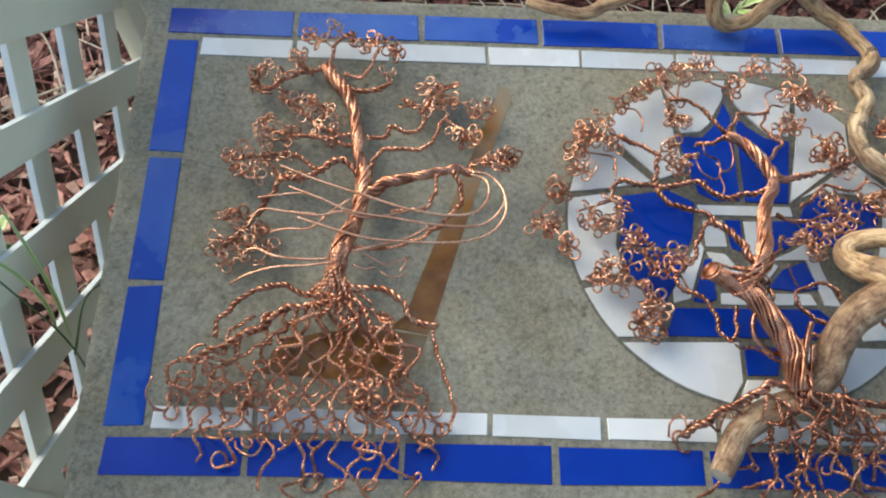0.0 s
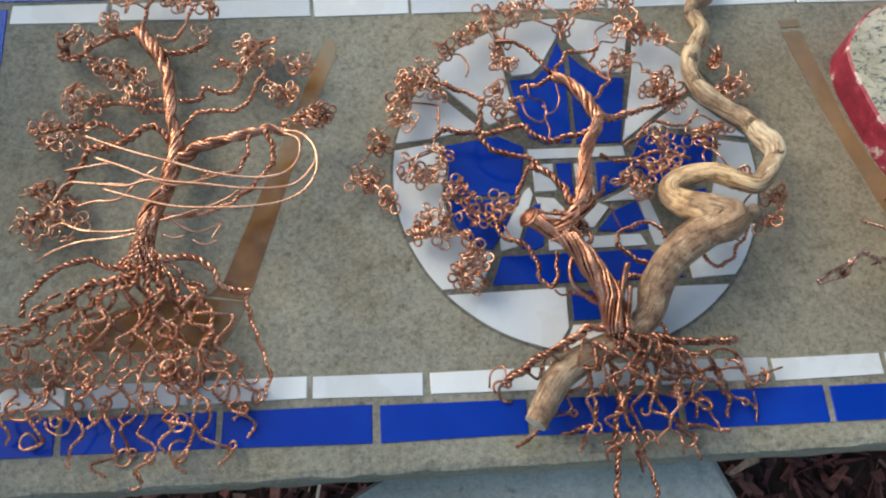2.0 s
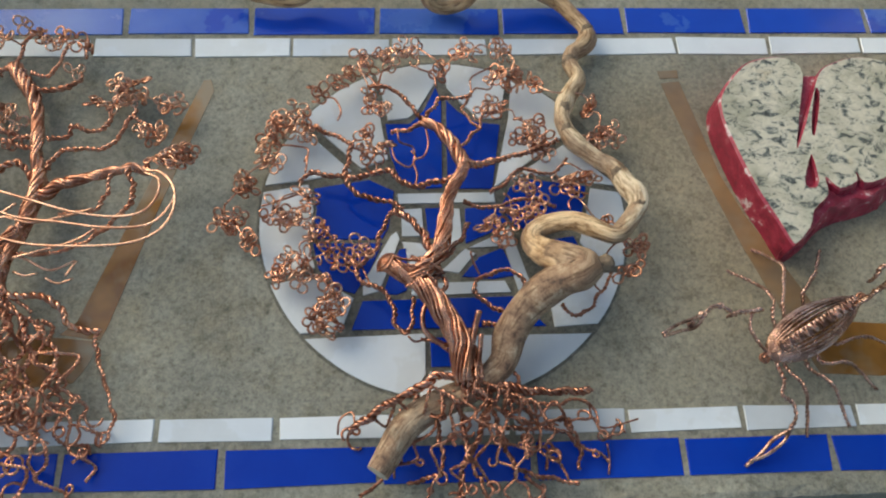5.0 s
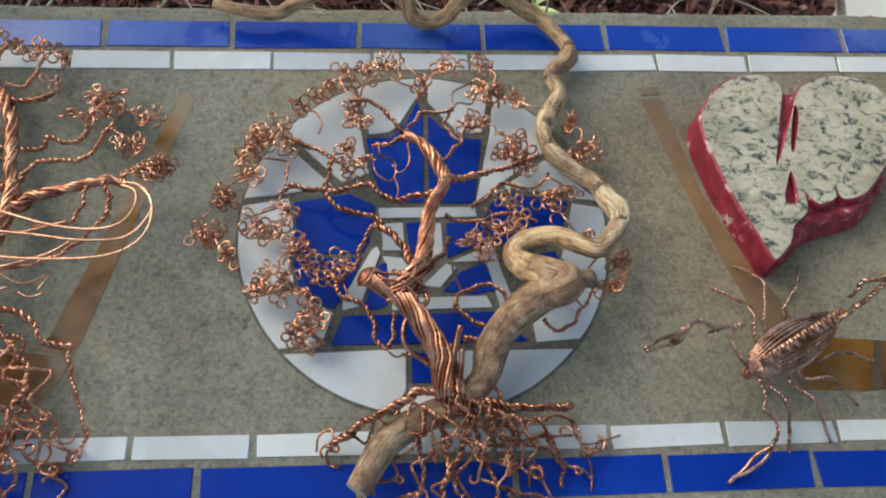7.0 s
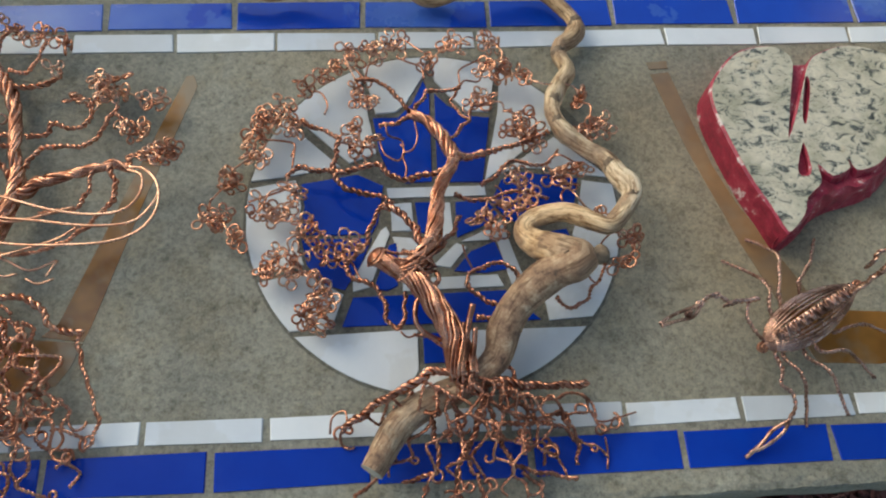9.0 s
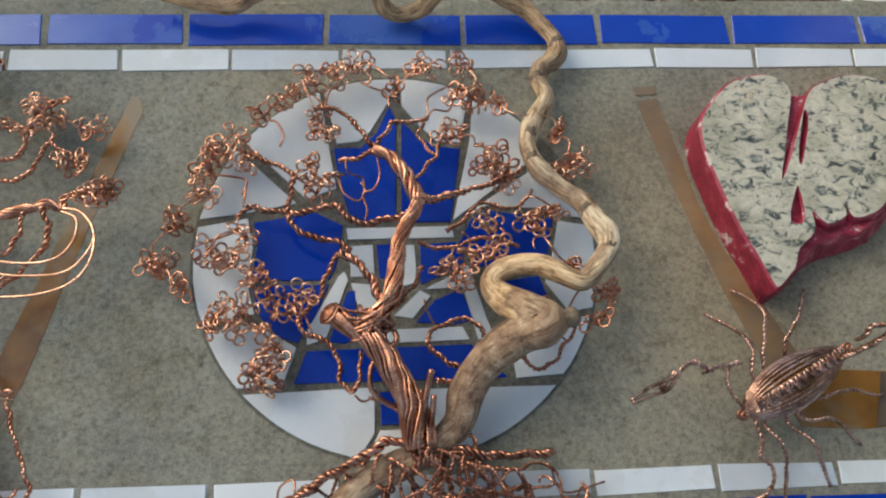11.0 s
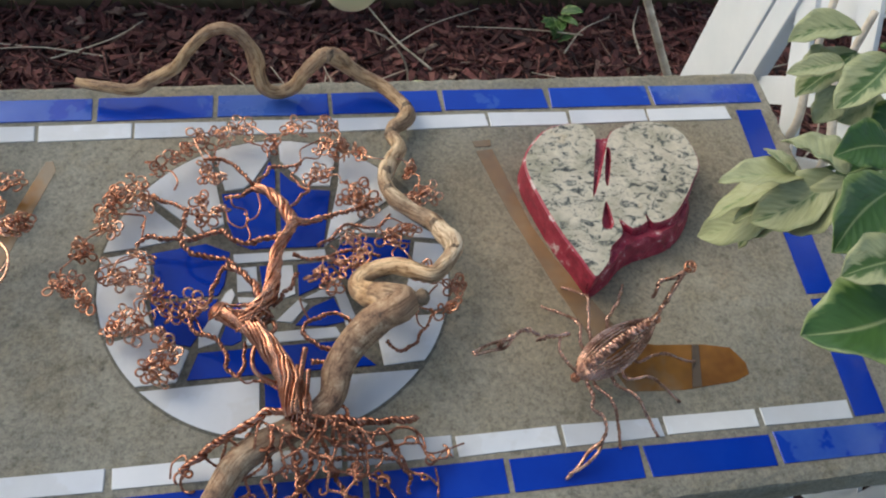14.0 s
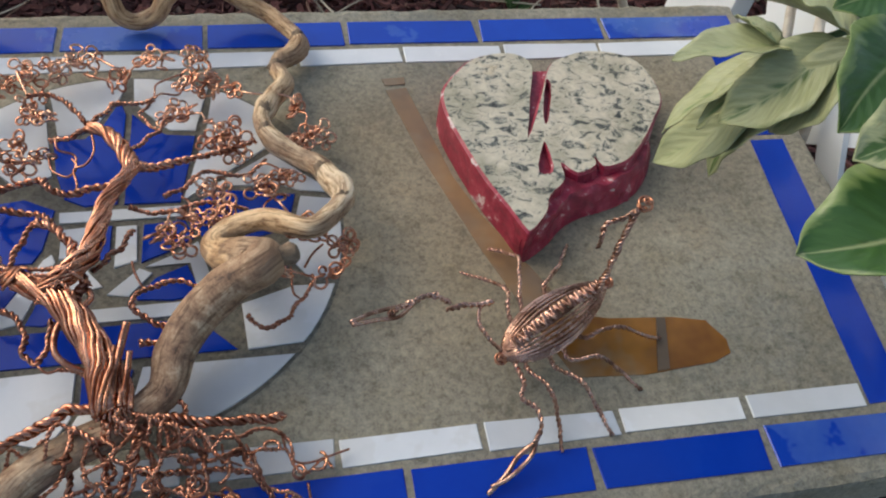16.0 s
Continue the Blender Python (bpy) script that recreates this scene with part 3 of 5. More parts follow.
stick([(-234, 172), (-227, 173), (-223, 160), (-264, 40), (-298, -73), (-304, -88), (-338, -82), (-325, -71), (-280, 50)],
      [(-304, -89), (-312, -110), (-322, -124), (-379, -129), (-444, -125), (-438, -105), (-427, -95), (-401, -88), (-352, -83)], stick_mat)
w = Wires()
for y0, dy in ((0.0815, 0.0), (0.0765, -0.001)):
    xs = np.linspace(-0.572, -0.492, 12)
    w.tube(np.array([(x, y0 + dy - (x + 0.535) * 0.28 + 0.0012 * math.sin(x * 300 + y0 * 90), TOP - 0.0004) for x in xs]), np.r_[0.0003, np.full(10, 0.0011), 0.0003], 6)
w.place("mortar_ridge", concrete_mat, bench)
stick([(219, 165), (238, 167), (262, 60), (278, 18), (312, -46), (330, -82), (299, -89), (272, -20), (240, 80)],
      [(330, -83), (358, -90), (409, -94), (436, -100), (447, -118), (446, -130), (430, -136), (373, -140), (318, -136), (299, -90)], faded_stick_mat, [(396, -93.5), (403, -94.5), (392, -137.6), (382, -138.4)])
part("stick_end", prism([(0.217, 0.179), (0.238, 0.180), (0.238, 0.171), (0.219, 0.170)], TOP - 0.004, TOP + 0.0009, 0.0004), faded_stick_mat, bench)


# ---- wire trees ----
def wire_tree(name, label):
    t = thing(name, label, "wire sculpture", "copper wire trees on the bench")
    t["runs"] = 0
    RUNS[t.name] = []
    return t


RUNS = {}


def tone(tree):
    return dull_mat if tree.name.startswith("wire_scorpion") else dark_mat if tree is tree_b else copper_mat


def rope(tree, pts, r, strands=2):
    path = glide([mm(p) for p in pts], 0.0016)
    k = np.arange(len(path))
    path = path + (0.0003 if r >= 4 or tree.name.startswith("wire_scorpion") else 0.0009) * np.stack([np.sin(k * 0.53 + r), np.cos(k * 0.41), np.sin(k * 0.37)], 1)
    w = Wires()
    taper = np.linspace(1.06, 0.88, len(path))
    gain = 1.32 if tree.name.startswith("wire_scorpion") else 1.02 if strands > 3 else 1.1
    w.twist(path, r * gain / 1000 * taper, {4: 7, 5: 21}.get(strands, strands))
    RUNS[tree.name].append(path[::4])
    w.place("trunk" if r >= 4.5 else "limb", copper_mat if r >= 4.5 else tone(tree), tree)


def wire(tree, pts, r):
    path = glide([mm(p) for p in pts], 0.003)
    w = Wires()
    w.tube(path, r / 1000, 7)
    w.place("loose_wire", bright_mat if 1.05 < r < 1.4 and tree is tree_a else tone(tree), tree)


def curls(tree, pts):
    """Small wire loops like blossoms, each on a stalk from the nearest limb."""
    for p in pts:
        w = Wires()
        near = np.vstack(RUNS[tree.name])
        c = mm(p)
        q = near[np.argmin(np.linalg.norm(near - c, axis=1))]
        d = np.linalg.norm(q - c)
        RUNS[tree.name].append(c[None])
        if 0.006 < d < 0.06:
            m = (q + c) / 2 + np.array([random.uniform(-1, 1), random.uniform(-1, 1), 0.6]) * d * 0.2
            m2 = q + (c - q) * 0.75 + np.array([random.uniform(-1, 1), random.uniform(-1, 1), 0.2]) * d * 0.12
            w.tube(glide([q, m, m2, c], 0.0025), 0.00092, 5)
        n = random.choice((3, 3, 4, 4, 5))
        a0 = random.uniform(0, 6.28)
        tilt = Euler((random.gauss(0, 0.5), random.gauss(0, 0.5), 0)).to_matrix()
        line = []
        for k in range(n):
            a = a0 + k * math.tau / n + random.gauss(0, 0.35)
            r = random.uniform(0.0027, 0.0050)
            mid = Vector((math.cos(a), math.sin(a), random.gauss(0, 0.5))) * (r * random.uniform(1.1, 1.7))
            for i in range(12):
                b = a + math.pi + 0.3 + i / 11 * 5.7
                line.append(np.array(tilt @ (mid + Vector((math.cos(b), math.sin(b), 0)) * r + Vector((0, 0, 0.0022 * i / 11 - 0.001)))) + c)
        w.tube(np.array(line), 0.00106, 5)
        w.place("blossom", bright_mat if random.random() < (0.6 if tree is tree_a else 0.5) else copper_mat, tree)


def fine_roots(tree, base, ends, seed, r=1.8, spread=0.45, curl=(12, 26), frays=(2, 4)):
    """Wavy twisted roots from the foot of the trunk, each fraying into single curling wires."""
    rng = np.random.default_rng(seed)
    for x, y, h in ends:
        a, e = np.array(base, float), np.array((x, y, h), float)
        a = a + np.array(((x - a[0]) * spread, -abs(x - a[0]) * 0.12, rng.normal(0, 3)))
        side = np.cross(e - a, (0, 0, 1))
        side /= np.linalg.norm(side)
        n = int(np.linalg.norm(e - a) / 10) + 3
        pts = []
        for i in range(n + 1):
            s = i / n
            p = a + (e - a) * s
            if 0 < i < n:
                p = p + side * (rng.normal(0, 3.0) + 6.0 * math.sin(i * 1.5 + x)) + np.array((0, 0, rng.normal(0, 4.0) + 7 * math.sin(s * 3.14)))
            p[2] = max(p[2], 3.5)
            pts.append(p)
        path = glide([mm(p) for p in pts], 0.0018)
        w = Wires()
        w.twist(path, np.linspace(r * 1.1, r * 0.9, len(path)) / 1000, 2)
        for k in range(rng.integers(*frays)):
            o = path[int(len(path) * rng.uniform(0.45, 1.0)) - 1]
            t = math.atan2(e[1] - a[1], e[0] - a[0]) + rng.normal(0, 0.8)
            turn, run, line = rng.choice((-1, 1)) * rng.uniform(0.3, 0.85), rng.uniform(*curl), [o]
            for i in range(9):
                t += turn + rng.normal(0, 0.16)
                q = line[-1] + np.array((math.cos(t), math.sin(t), rng.normal(-0.15, 0.35))) * run / 9 / 1000
                q[2] = max(q[2], TOP + 0.0025)
                line.append(q)
            w.tube(glide(line, 0.003), 0.00125, 5)
        w.place("root", tone(tree), tree)


tree_a = wire_tree("copper_wire_tree", "twisted copper wire tree with sweeping loose wires lying on bench")
tree_b = wire_tree("copper_wire_tree", "thick-trunked twisted copper wire tree wrapped round a vine")
wire_scorpion = wire_tree("wire_scorpion", "scorpion woven from copper wire with raised tail")
tagged(wire_scorpion, category="wire sculpture", group="copper wire animals")
# trunk and limbs
rope(tree_a, [(-407, 180, 14), (-398, 165, 16), (-388, 151, 18), (-379, 131, 19), (-374, 106, 20), (-370, 75, 21), (-365, 51, 22)], 5.0, 4)
rope(tree_a, [(-365, 56, 22), (-366, 36, 24), (-368, 20, 26), (-373, -2, 27), (-380, -22, 28), (-381, -40, 29), (-378, -57, 30)], 6.8, 5)
rope(tree_a, [(-363, 61, 26), (-364, 33, 29), (-369, 9, 32), (-375, -16, 34), (-380, -37, 34)], 4.4, 4)
rope(tree_a, [(-403, 174, 16), (-402, 191, 18), (-394, 211, 20), (-380, 214, 22)], 1.9, 2)
rope(tree_a, [(-390, 169, 18), (-371, 165, 21), (-362, 179, 23), (-356, 197, 26)], 1.9, 2)
rope(tree_a, [(-392, 155, 20), (-369, 149, 19), (-348, 158, 17), (-342, 171, 16)], 2.8, 2)
rope(tree_a, [(-406, 176, 16), (-428, 172, 16), (-446, 164, 15), (-461, 153, 14), (-475, 159, 14)], 2.4, 2)
rope(tree_a, [(-374, 98, 22), (-392, 101, 20), (-410, 110, 19), (-432, 130, 18), (-447, 145, 16)], 2.4, 2)
rope(tree_a, [(-373, 85, 22), (-409, 97, 20), (-438, 99, 18), (-463, 110, 16)], 2.4, 2)
rope(tree_a, [(-366, 51, 24), (-380, 67, 25), (-391, 70, 25), (-406, 57, 26), (-421, 51, 25), (-438, 51, 23), (-448, 34, 21), (-459, 16, 20), (-468, 4, 18), (-481, -11, 17), (-491, -24, 16)], 3.2, 2)
rope(tree_a, [(-406, 59, 22), (-428, 76, 20), (-449, 78, 18), (-480, 74, 16)], 2.2, 2)
rope(tree_a, [(-359, 63, 24), (-352, 80, 23), (-335, 85, 23), (-314, 85, 22), (-301, 97, 21), (-296, 111, 21), (-288, 127, 20)], 2.4, 2)
rope(tree_a, [(-364, 95, 22), (-346, 99, 22), (-341, 109, 22), (-325, 103, 22), (-312, 110, 21), (-311, 127, 19), (-302, 154, 18)], 2.4, 2)
rope(tree_a, [(-291, 119, 20), (-275, 110, 20), (-267, 99, 20)], 1.9, 2)
rope(tree_a, [(-364, 35, 26), (-354, 39, 28), (-343, 46, 30), (-324, 49, 33), (-299, 54, 36), (-284, 58, 36), (-268, 54, 36)], 3.9, 4)
rope(tree_a, [(-268, 54, 36), (-265, 65, 39), (-249, 66, 41), (-236, 69, 44)], 2.2, 2)
rope(tree_a, [(-298, 52, 36), (-301, 31, 36), (-309, 18, 36), (-333, 15, 35), (-340, 14, 34)], 2.2, 2)
rope(tree_a, [(-284, 55, 38), (-277, 37, 39), (-278, 21, 41), (-285, 10, 42)], 2.6, 2)
rope(tree_a, [(-285, 10, 42), (-299, -3, 39), (-316, -13, 36), (-342, -21, 34), (-371, -20, 32)], 1.9, 2)
wire(tree_a, [(-440, 57, 36), (-404, 41, 39), (-363, 26, 42), (-323, 12, 45), (-289, 6, 47), (-265, 9, 49), (-254, 24, 48), (-255, 42, 45), (-269, 50, 42)], 1.2)
wire(tree_a, [(-431, 37, 34), (-403, 25, 37), (-372, 11, 39), (-333, 4, 42), (-294, -3, 45), (-260, -2, 47), (-243, 12, 50), (-240, 30, 47), (-252, 47, 45), (-268, 53, 42)], 1.2)
wire(tree_a, [(-421, 6, 36), (-391, -5, 39), (-357, -15, 41), (-313, -19, 44), (-275, -18, 46), (-251, -9, 48), (-239, 9, 50), (-241, 33, 47), (-253, 48, 45), (-268, 52, 42)], 1.2)
wire(tree_a, [(-428, 12, 34), (-402, 8, 36), (-382, 12, 37), (-360, 6, 38), (-333, 11, 38), (-309, 18, 38)], 1.2)
wire(tree_a, [(-476, -52, 20), (-462, -45, 25), (-437, -39, 30), (-409, -38, 33), (-379, -34, 36)], 1.2)
wire(tree_a, [(-469, -23, 20), (-457, -19, 23), (-436, -28, 27), (-400, -31, 30), (-380, -26, 33), (-357, -21, 35), (-323, -11, 36), (-304, 0, 38)], 1.2)
wire(tree_a, [(-446, -4, 24), (-431, -1, 26), (-409, -1, 29), (-393, 13, 32), (-376, 26, 34)], 1.2)
wire(tree_a, [(-459, 30, 24), (-444, 32, 25), (-419, 34, 27), (-404, 29, 28)], 1.2)
wire(tree_a, [(-466, 1, 24), (-455, 17, 26), (-432, 15, 28), (-403, 12, 30)], 1.2)
wire(tree_a, [(-371, -35, 30), (-361, -39, 30), (-351, -37, 30)], 1.1)
wire(tree_a, [(-347, -39, 24), (-336, -44, 24), (-324, -40, 24)], 1.1)
wire(tree_a, [(-330, -39, 26), (-322, -25, 26)], 1.1)
wire(tree_a, [(-323, -25, 26), (-342, -34, 29), (-361, -25, 31), (-376, -21, 34)], 1.1)
curls(tree_a, [(-424, 209, 26), (-400, 219, 26), (-382, 204, 26), (-430, 189, 26), (-415, 203, 26), (-349, 199, 26), (-338, 191, 26), (-360, 204, 26), (-345, 165, 26), (-371, 198, 26)])
curls(tree_a, [(-473, 170, 18), (-456, 161, 18), (-468, 148, 18), (-437, 187, 18), (-425, 175, 18), (-443, 167, 18), (-463, 174, 18), (-477, 157, 18)])
curls(tree_a, [(-446, 141, 20), (-432, 127, 20), (-417, 135, 20), (-403, 123, 20), (-421, 119, 20), (-408, 131, 20), (-394, 114, 20), (-396, 95, 20), (-427, 138, 20), (-412, 107, 20)])
curls(tree_a, [(-465, 110, 18), (-451, 104, 18), (-436, 102, 18), (-461, 94, 18), (-440, 95, 18), (-458, 115, 18)])
curls(tree_a, [(-490, 75, 20), (-481, 65, 20), (-476, 78, 20), (-468, 61, 20), (-462, 52, 20), (-478, 56, 20), (-458, 70, 20), (-447, 61, 20), (-438, 73, 20), (-454, 79, 20), (-427, 56, 20)])
curls(tree_a, [(-491, 13, 18), (-484, 19, 18), (-474, 15, 18), (-492, -22, 18), (-483, -33, 18), (-472, -27, 18), (-462, -3, 18), (-455, 3, 18), (-463, -16, 18), (-446, -16, 18), (-452, -30, 18), (-492, -9, 18)])
curls(tree_a, [(-476, -11, 18)])
curls(tree_a, [(-310, 157, 22), (-298, 157, 22), (-287, 157, 22), (-304, 140, 22), (-330, 137, 22), (-320, 132, 22), (-310, 130, 22), (-294, 134, 22), (-284, 139, 22), (-298, 146, 22)])
curls(tree_a, [(-267, 133, 22), (-258, 129, 22), (-249, 133, 22), (-283, 104, 22), (-273, 95, 22), (-266, 102, 22), (-264, 94, 22)])
curls(tree_a, [(-259, 62, 44), (-249, 65, 44), (-238, 71, 44), (-230, 68, 44), (-236, 62, 44), (-253, 58, 44), (-244, 60, 44)])
# flared foot
rope(tree_a, [(-372, 2, 33), (-381, -14, 34), (-386, -34, 33), (-386, -56, 30)], 6.0, 5)
for q in range(9):
    e = q / 8
    jx, jy = random.uniform(-3, 3), random.uniform(-6, 4)
    rope(tree_a, [(-384 + 6 * e, -22 + jy, 35 + 4 * math.sin(e * 3.1)), (-390 + 9 * e + jx * 0.5, -40, 34 + 6 * math.sin(e * 3.1)), (-399 + 25 * e + jx, -55, 31 + 5 * math.sin(e * 3.1)), (-410 + 54 * e + jx, -68 - 10 * math.sin(e * 3.1) + jy, 25)], 1.9, 2)
# named roots
rope(tree_a, [(-380, -57, 30), (-405, -64, 29), (-427, -55, 28), (-442, -56, 27), (-460, -63, 25), (-473, -75, 22), (-484, -87, 19), (-484, -97, 16)], 2.6, 2)
rope(tree_a, [(-382, -65, 30), (-406, -74, 30), (-423, -75, 30), (-434, -83, 30), (-443, -94, 31), (-456, -99, 33), (-468, -108, 34), (-483, -116, 35), (-494, -122, 37), (-506, -125, 38)], 3.2, 2)
rope(tree_a, [(-506, -125, 38), (-514, -131, 37), (-512, -143, 36), (-501, -146, 33), (-493, -151, 30)], 1.7, 2)
rope(tree_a, [(-372, -57, 30), (-355, -57, 32), (-337, -61, 33), (-325, -73, 32), (-317, -85, 27), (-297, -86, 22)], 3.0, 2)
rope(tree_a, [(-299, -87, 22), (-300, -97, 20), (-295, -115, 19), (-287, -139, 16), (-282, -157, 13), (-287, -174, 10)], 1.9, 2)
rope(tree_a, [(-377, -61, 30), (-359, -75, 30), (-353, -91, 30), (-335, -95, 30), (-326, -114, 29), (-334, -133, 27), (-352, -142, 26)], 2.4, 2)
rope(tree_a, [(-379, -61, 30), (-379, -82, 32), (-370, -97, 34), (-376, -120, 32), (-370, -135, 30), (-357, -146, 25), (-360, -163, 20)], 2.4, 2)
wire(tree_a, [(-525, -137, 36), (-530, -150, 31), (-524, -160, 25), (-515, -162, 20)], 1.0)
# ---- second tree
rope(tree_b, [(3, -141, 38), (0, -126, 41), (-2, -112, 43), (-8, -98, 45), (-14, -87, 46), (-21, -75, 47), (-29, -64, 47), (-39, -55, 46), (-50, -47, 45), (-61, -40, 44)], 9.3, 5)
rope(tree_b, [(9, -140, 33), (6, -118, 36), (-3, -98, 37), (-14, -78, 38), (-28, -58, 38), (-44, -45, 38)], 7.6, 5)
rope(tree_b, [(-40, -56, 47), (-30, -48, 50), (-20, -38, 50), (-14, -28, 48), (-11, -14, 46), (-9, 0, 45), (-6, 18, 44), (0, 32, 43), (7, 44, 42), (11, 56, 40)], 6.9, 5)
# wires gathered round the fork where the upper trunk leaves the stump
rope(tree_b, [(-52, -46, 50), (-42, -46, 55), (-32, -50, 56), (-23, -58, 53), (-17, -70, 50)], 1.5, 2)
rope(tree_b, [(-40, -34, 40), (-32, -39, 53), (-22, -46, 56), (-14, -52, 50), (-12, -50, 42)], 1.5, 2)
rope(tree_b, [(-46, -62, 44), (-36, -60, 53), (-27, -50, 57), (-20, -38, 56), (-15, -26, 54)], 1.5, 2)
rope(tree_b, [(-56, -36, 48), (-44, -40, 53), (-33, -43, 55), (-22, -40, 56), (-16, -30, 55)], 1.4, 2)
for q in range(6):
    # upright wires bundled at the foot
    e = q / 5 - 0.5
    wire(tree_b, [(5 + 8 * e, -104 + 6 * math.sin(q * 2.3), 50 - 8 * abs(e)), (4 + 9 * e, -120, 47 - 8 * abs(e)), (5 + 12 * e, -136, 42 - 10 * abs(e)), (6 + 34 * e, -152, 34 - 12 * abs(e))], 1.5)
rope(tree_b, [(-22, -59, 40), (-17, -46, 41), (-21, -31, 42), (-26, -19, 41), (-33, -5, 40), (-46, 8, 37), (-54, 13, 34)], 3.6, 3)
rope(tree_b, [(11, 53, 40), (2, 76, 37), (-11, 96, 35), (-24, 104, 32)], 4.5, 4)
rope(tree_b, [(12, 57, 38), (23, 56, 36), (38, 60, 34)], 3.6, 3)
rope(tree_b, [(-24, 105, 32), (-35, 122, 31), (-49, 139, 30), (-65, 145, 29), (-75, 143, 28)], 2.2, 2)
rope(tree_b, [(-22, 108, 32), (-11, 124, 31), (-5, 130, 30), (14, 131, 29), (23, 136, 28)], 2.1, 2)
rope(tree_b, [(-24, 102, 32), (-40, 97, 29), (-54, 96, 26)], 2.4, 2)
wire(tree_b, [(-48, 96, 32), (-46, 84, 30), (-34, 79, 28), (-33, 65, 26)], 0.9)
wire(tree_b, [(-54, 83, 24), (-50, 68, 25), (-38, 60, 26), (-32, 69, 27), (-36, 76, 28)], 0.9)
wire(tree_b, [(-22, 98, 32), (-20, 81, 30), (-25, 69, 29), (-34, 66, 27), (-31, 52, 26), (-33, 43, 24)], 0.9)
rope(tree_b, [(6, 44, 38), (-14, 40, 36), (-32, 37, 34), (-45, 41, 33), (-54, 53, 31), (-66, 54, 29), (-82, 50, 27), (-96, 51, 26), (-110, 54, 24), (-127, 57, 23), (-137, 49, 22)], 2.6, 2)
rope(tree_b, [(-96, 51, 26), (-93, 69, 26), (-91, 84, 26), (-101, 92, 25), (-119, 101, 24), (-134, 110, 22)], 2.4, 2)
rope(tree_b, [(-95, 48, 26), (-86, 34, 27), (-72, 28, 28), (-54, 23, 29), (-44, 16, 30)], 2.6, 2)
rope(tree_b, [(-54, 12, 34), (-63, -2, 32), (-69, -20, 30), (-78, -30, 28), (-87, -37, 26)], 2.1, 2)
rope(tree_b, [(-87, -38, 24), (-81, -50, 25), (-65, -57, 25), (-56, -72, 26), (-54, -90, 27), (-46, -97, 28), (-40, -87, 29), (-39, -66, 30)], 2.2, 2)
wire(tree_b, [(-13, -54, 44), (-11, -62, 45), (-18, -70, 46), (-30, -80, 44), (-31, -98, 42), (-19, -109, 39), (-6, -110, 34), (3, -101, 30)], 2.2)
wire(tree_b, [(-74, -54, 24), (-82, -35, 23), (-89, -26, 22)], 1.0)
wire(tree_b, [(-44, -100, 30), (-38, -105, 29), (-29, -102, 28)], 0.9)
rope(tree_b, [(12, 56, 38), (33, 59, 36), (52, 64, 35), (71, 70, 33), (87, 78, 30), (102, 85, 28)], 2.6, 2)
rope(tree_b, [(32, 28, 34), (51, 42, 32), (61, 54, 31), (80, 51, 29), (94, 51, 28), (108, 67, 26)], 2.0, 2)
rope(tree_b, [(8, 19, 36), (30, 14, 34), (49, 19, 33), (63, 24, 31), (82, 21, 30), (91, 16, 28)], 2.0, 2)
rope(tree_b, [(11, -1, 34), (6, -14, 36), (-2, -24, 38), (-12, -37, 40)], 2.2, 2)
rope(tree_b, [(5, 69, 38), (18, 85, 35), (29, 100, 31), (32, 118, 28)], 1.8, 2)
rope(tree_b, [(28, 95, 32), (20, 106, 31), (13, 119, 29), (21, 132, 28)], 1.6, 2)
wire(tree_b, [(23, 136, 28), (23, 145, 27), (25, 157, 25), (45, 169, 24)], 0.9)
wire(tree_b, [(23, 136, 28), (28, 143, 27), (41, 143, 25), (46, 154, 24)], 0.9)
rope(tree_b, [(36, -83, 34), (25, -76, 35), (13, -65, 36), (16, -55, 35), (28, -48, 33), (39, -44, 31), (52, -46, 29), (59, -58, 26)], 2.3, 2)
rope(tree_b, [(18, -93, 34), (35, -92, 34)], 2.3, 2)
rope(tree_b, [(-3, -118, 30), (-19, -107, 28), (-34, -101, 26)], 1.6, 2)
wire(tree_b, [(14, -87, 54), (10, -101, 49), (6, -120, 45), (4, -140, 40)], 2.6)
wire(tree_b, [(2, -104, 48), (3, -120, 44), (5, -140, 40)], 2.2)
wire(tree_b, [(15, -105, 48), (13, -121, 44), (9, -140, 40)], 2.2)
rope(tree_b, [(87, -77, 30), (94, -82, 28), (102, -85, 26), (113, -79, 24), (123, -66, 23), (135, -50, 23), (134, -42, 22)], 1.8, 2)
wire(tree_b, [(120, -35, 24), (120, -56, 24), (124, -62, 24)], 0.9)
wire(tree_b, [(45, 28, 34), (50, 24, 33), (51, 16, 31), (44, 10, 30)], 0.9)
wire(tree_b, [(105, 14, 28), (105, 22, 27), (116, 32, 25), (124, 31, 24)], 0.9)
wire(tree_b, [(12, -28, 36), (14, -37, 34), (19, -48, 32)], 0.9)
wire(tree_b, [(-65, 146, 26), (-73, 158, 25), (-80, 164, 25), (-82, 175, 24)], 1.0)
wire(tree_b, [(-65, 146, 26), (-61, 163, 25), (-53, 169, 24)], 1.0)
wire(tree_b, [(-103, 111, 24), (-100, 122, 23), (-106, 135, 23), (-116, 137, 22)], 1.0)
wire(tree_b, [(-133, 69, 22), (-130, 82, 21), (-142, 86, 21), (-156, 88, 20)], 1.0)
wire(tree_b, [(-132, 58, 22), (-130, 76, 22)], 1.0)
wire(tree_b, [(-10, 146, 26), (-12, 160, 25), (-24, 166, 25), (-34, 172, 24)], 1.0)
wire(tree_b, [(-170, 26, 20), (-154, 31, 21), (-136, 37, 22)], 1.0)
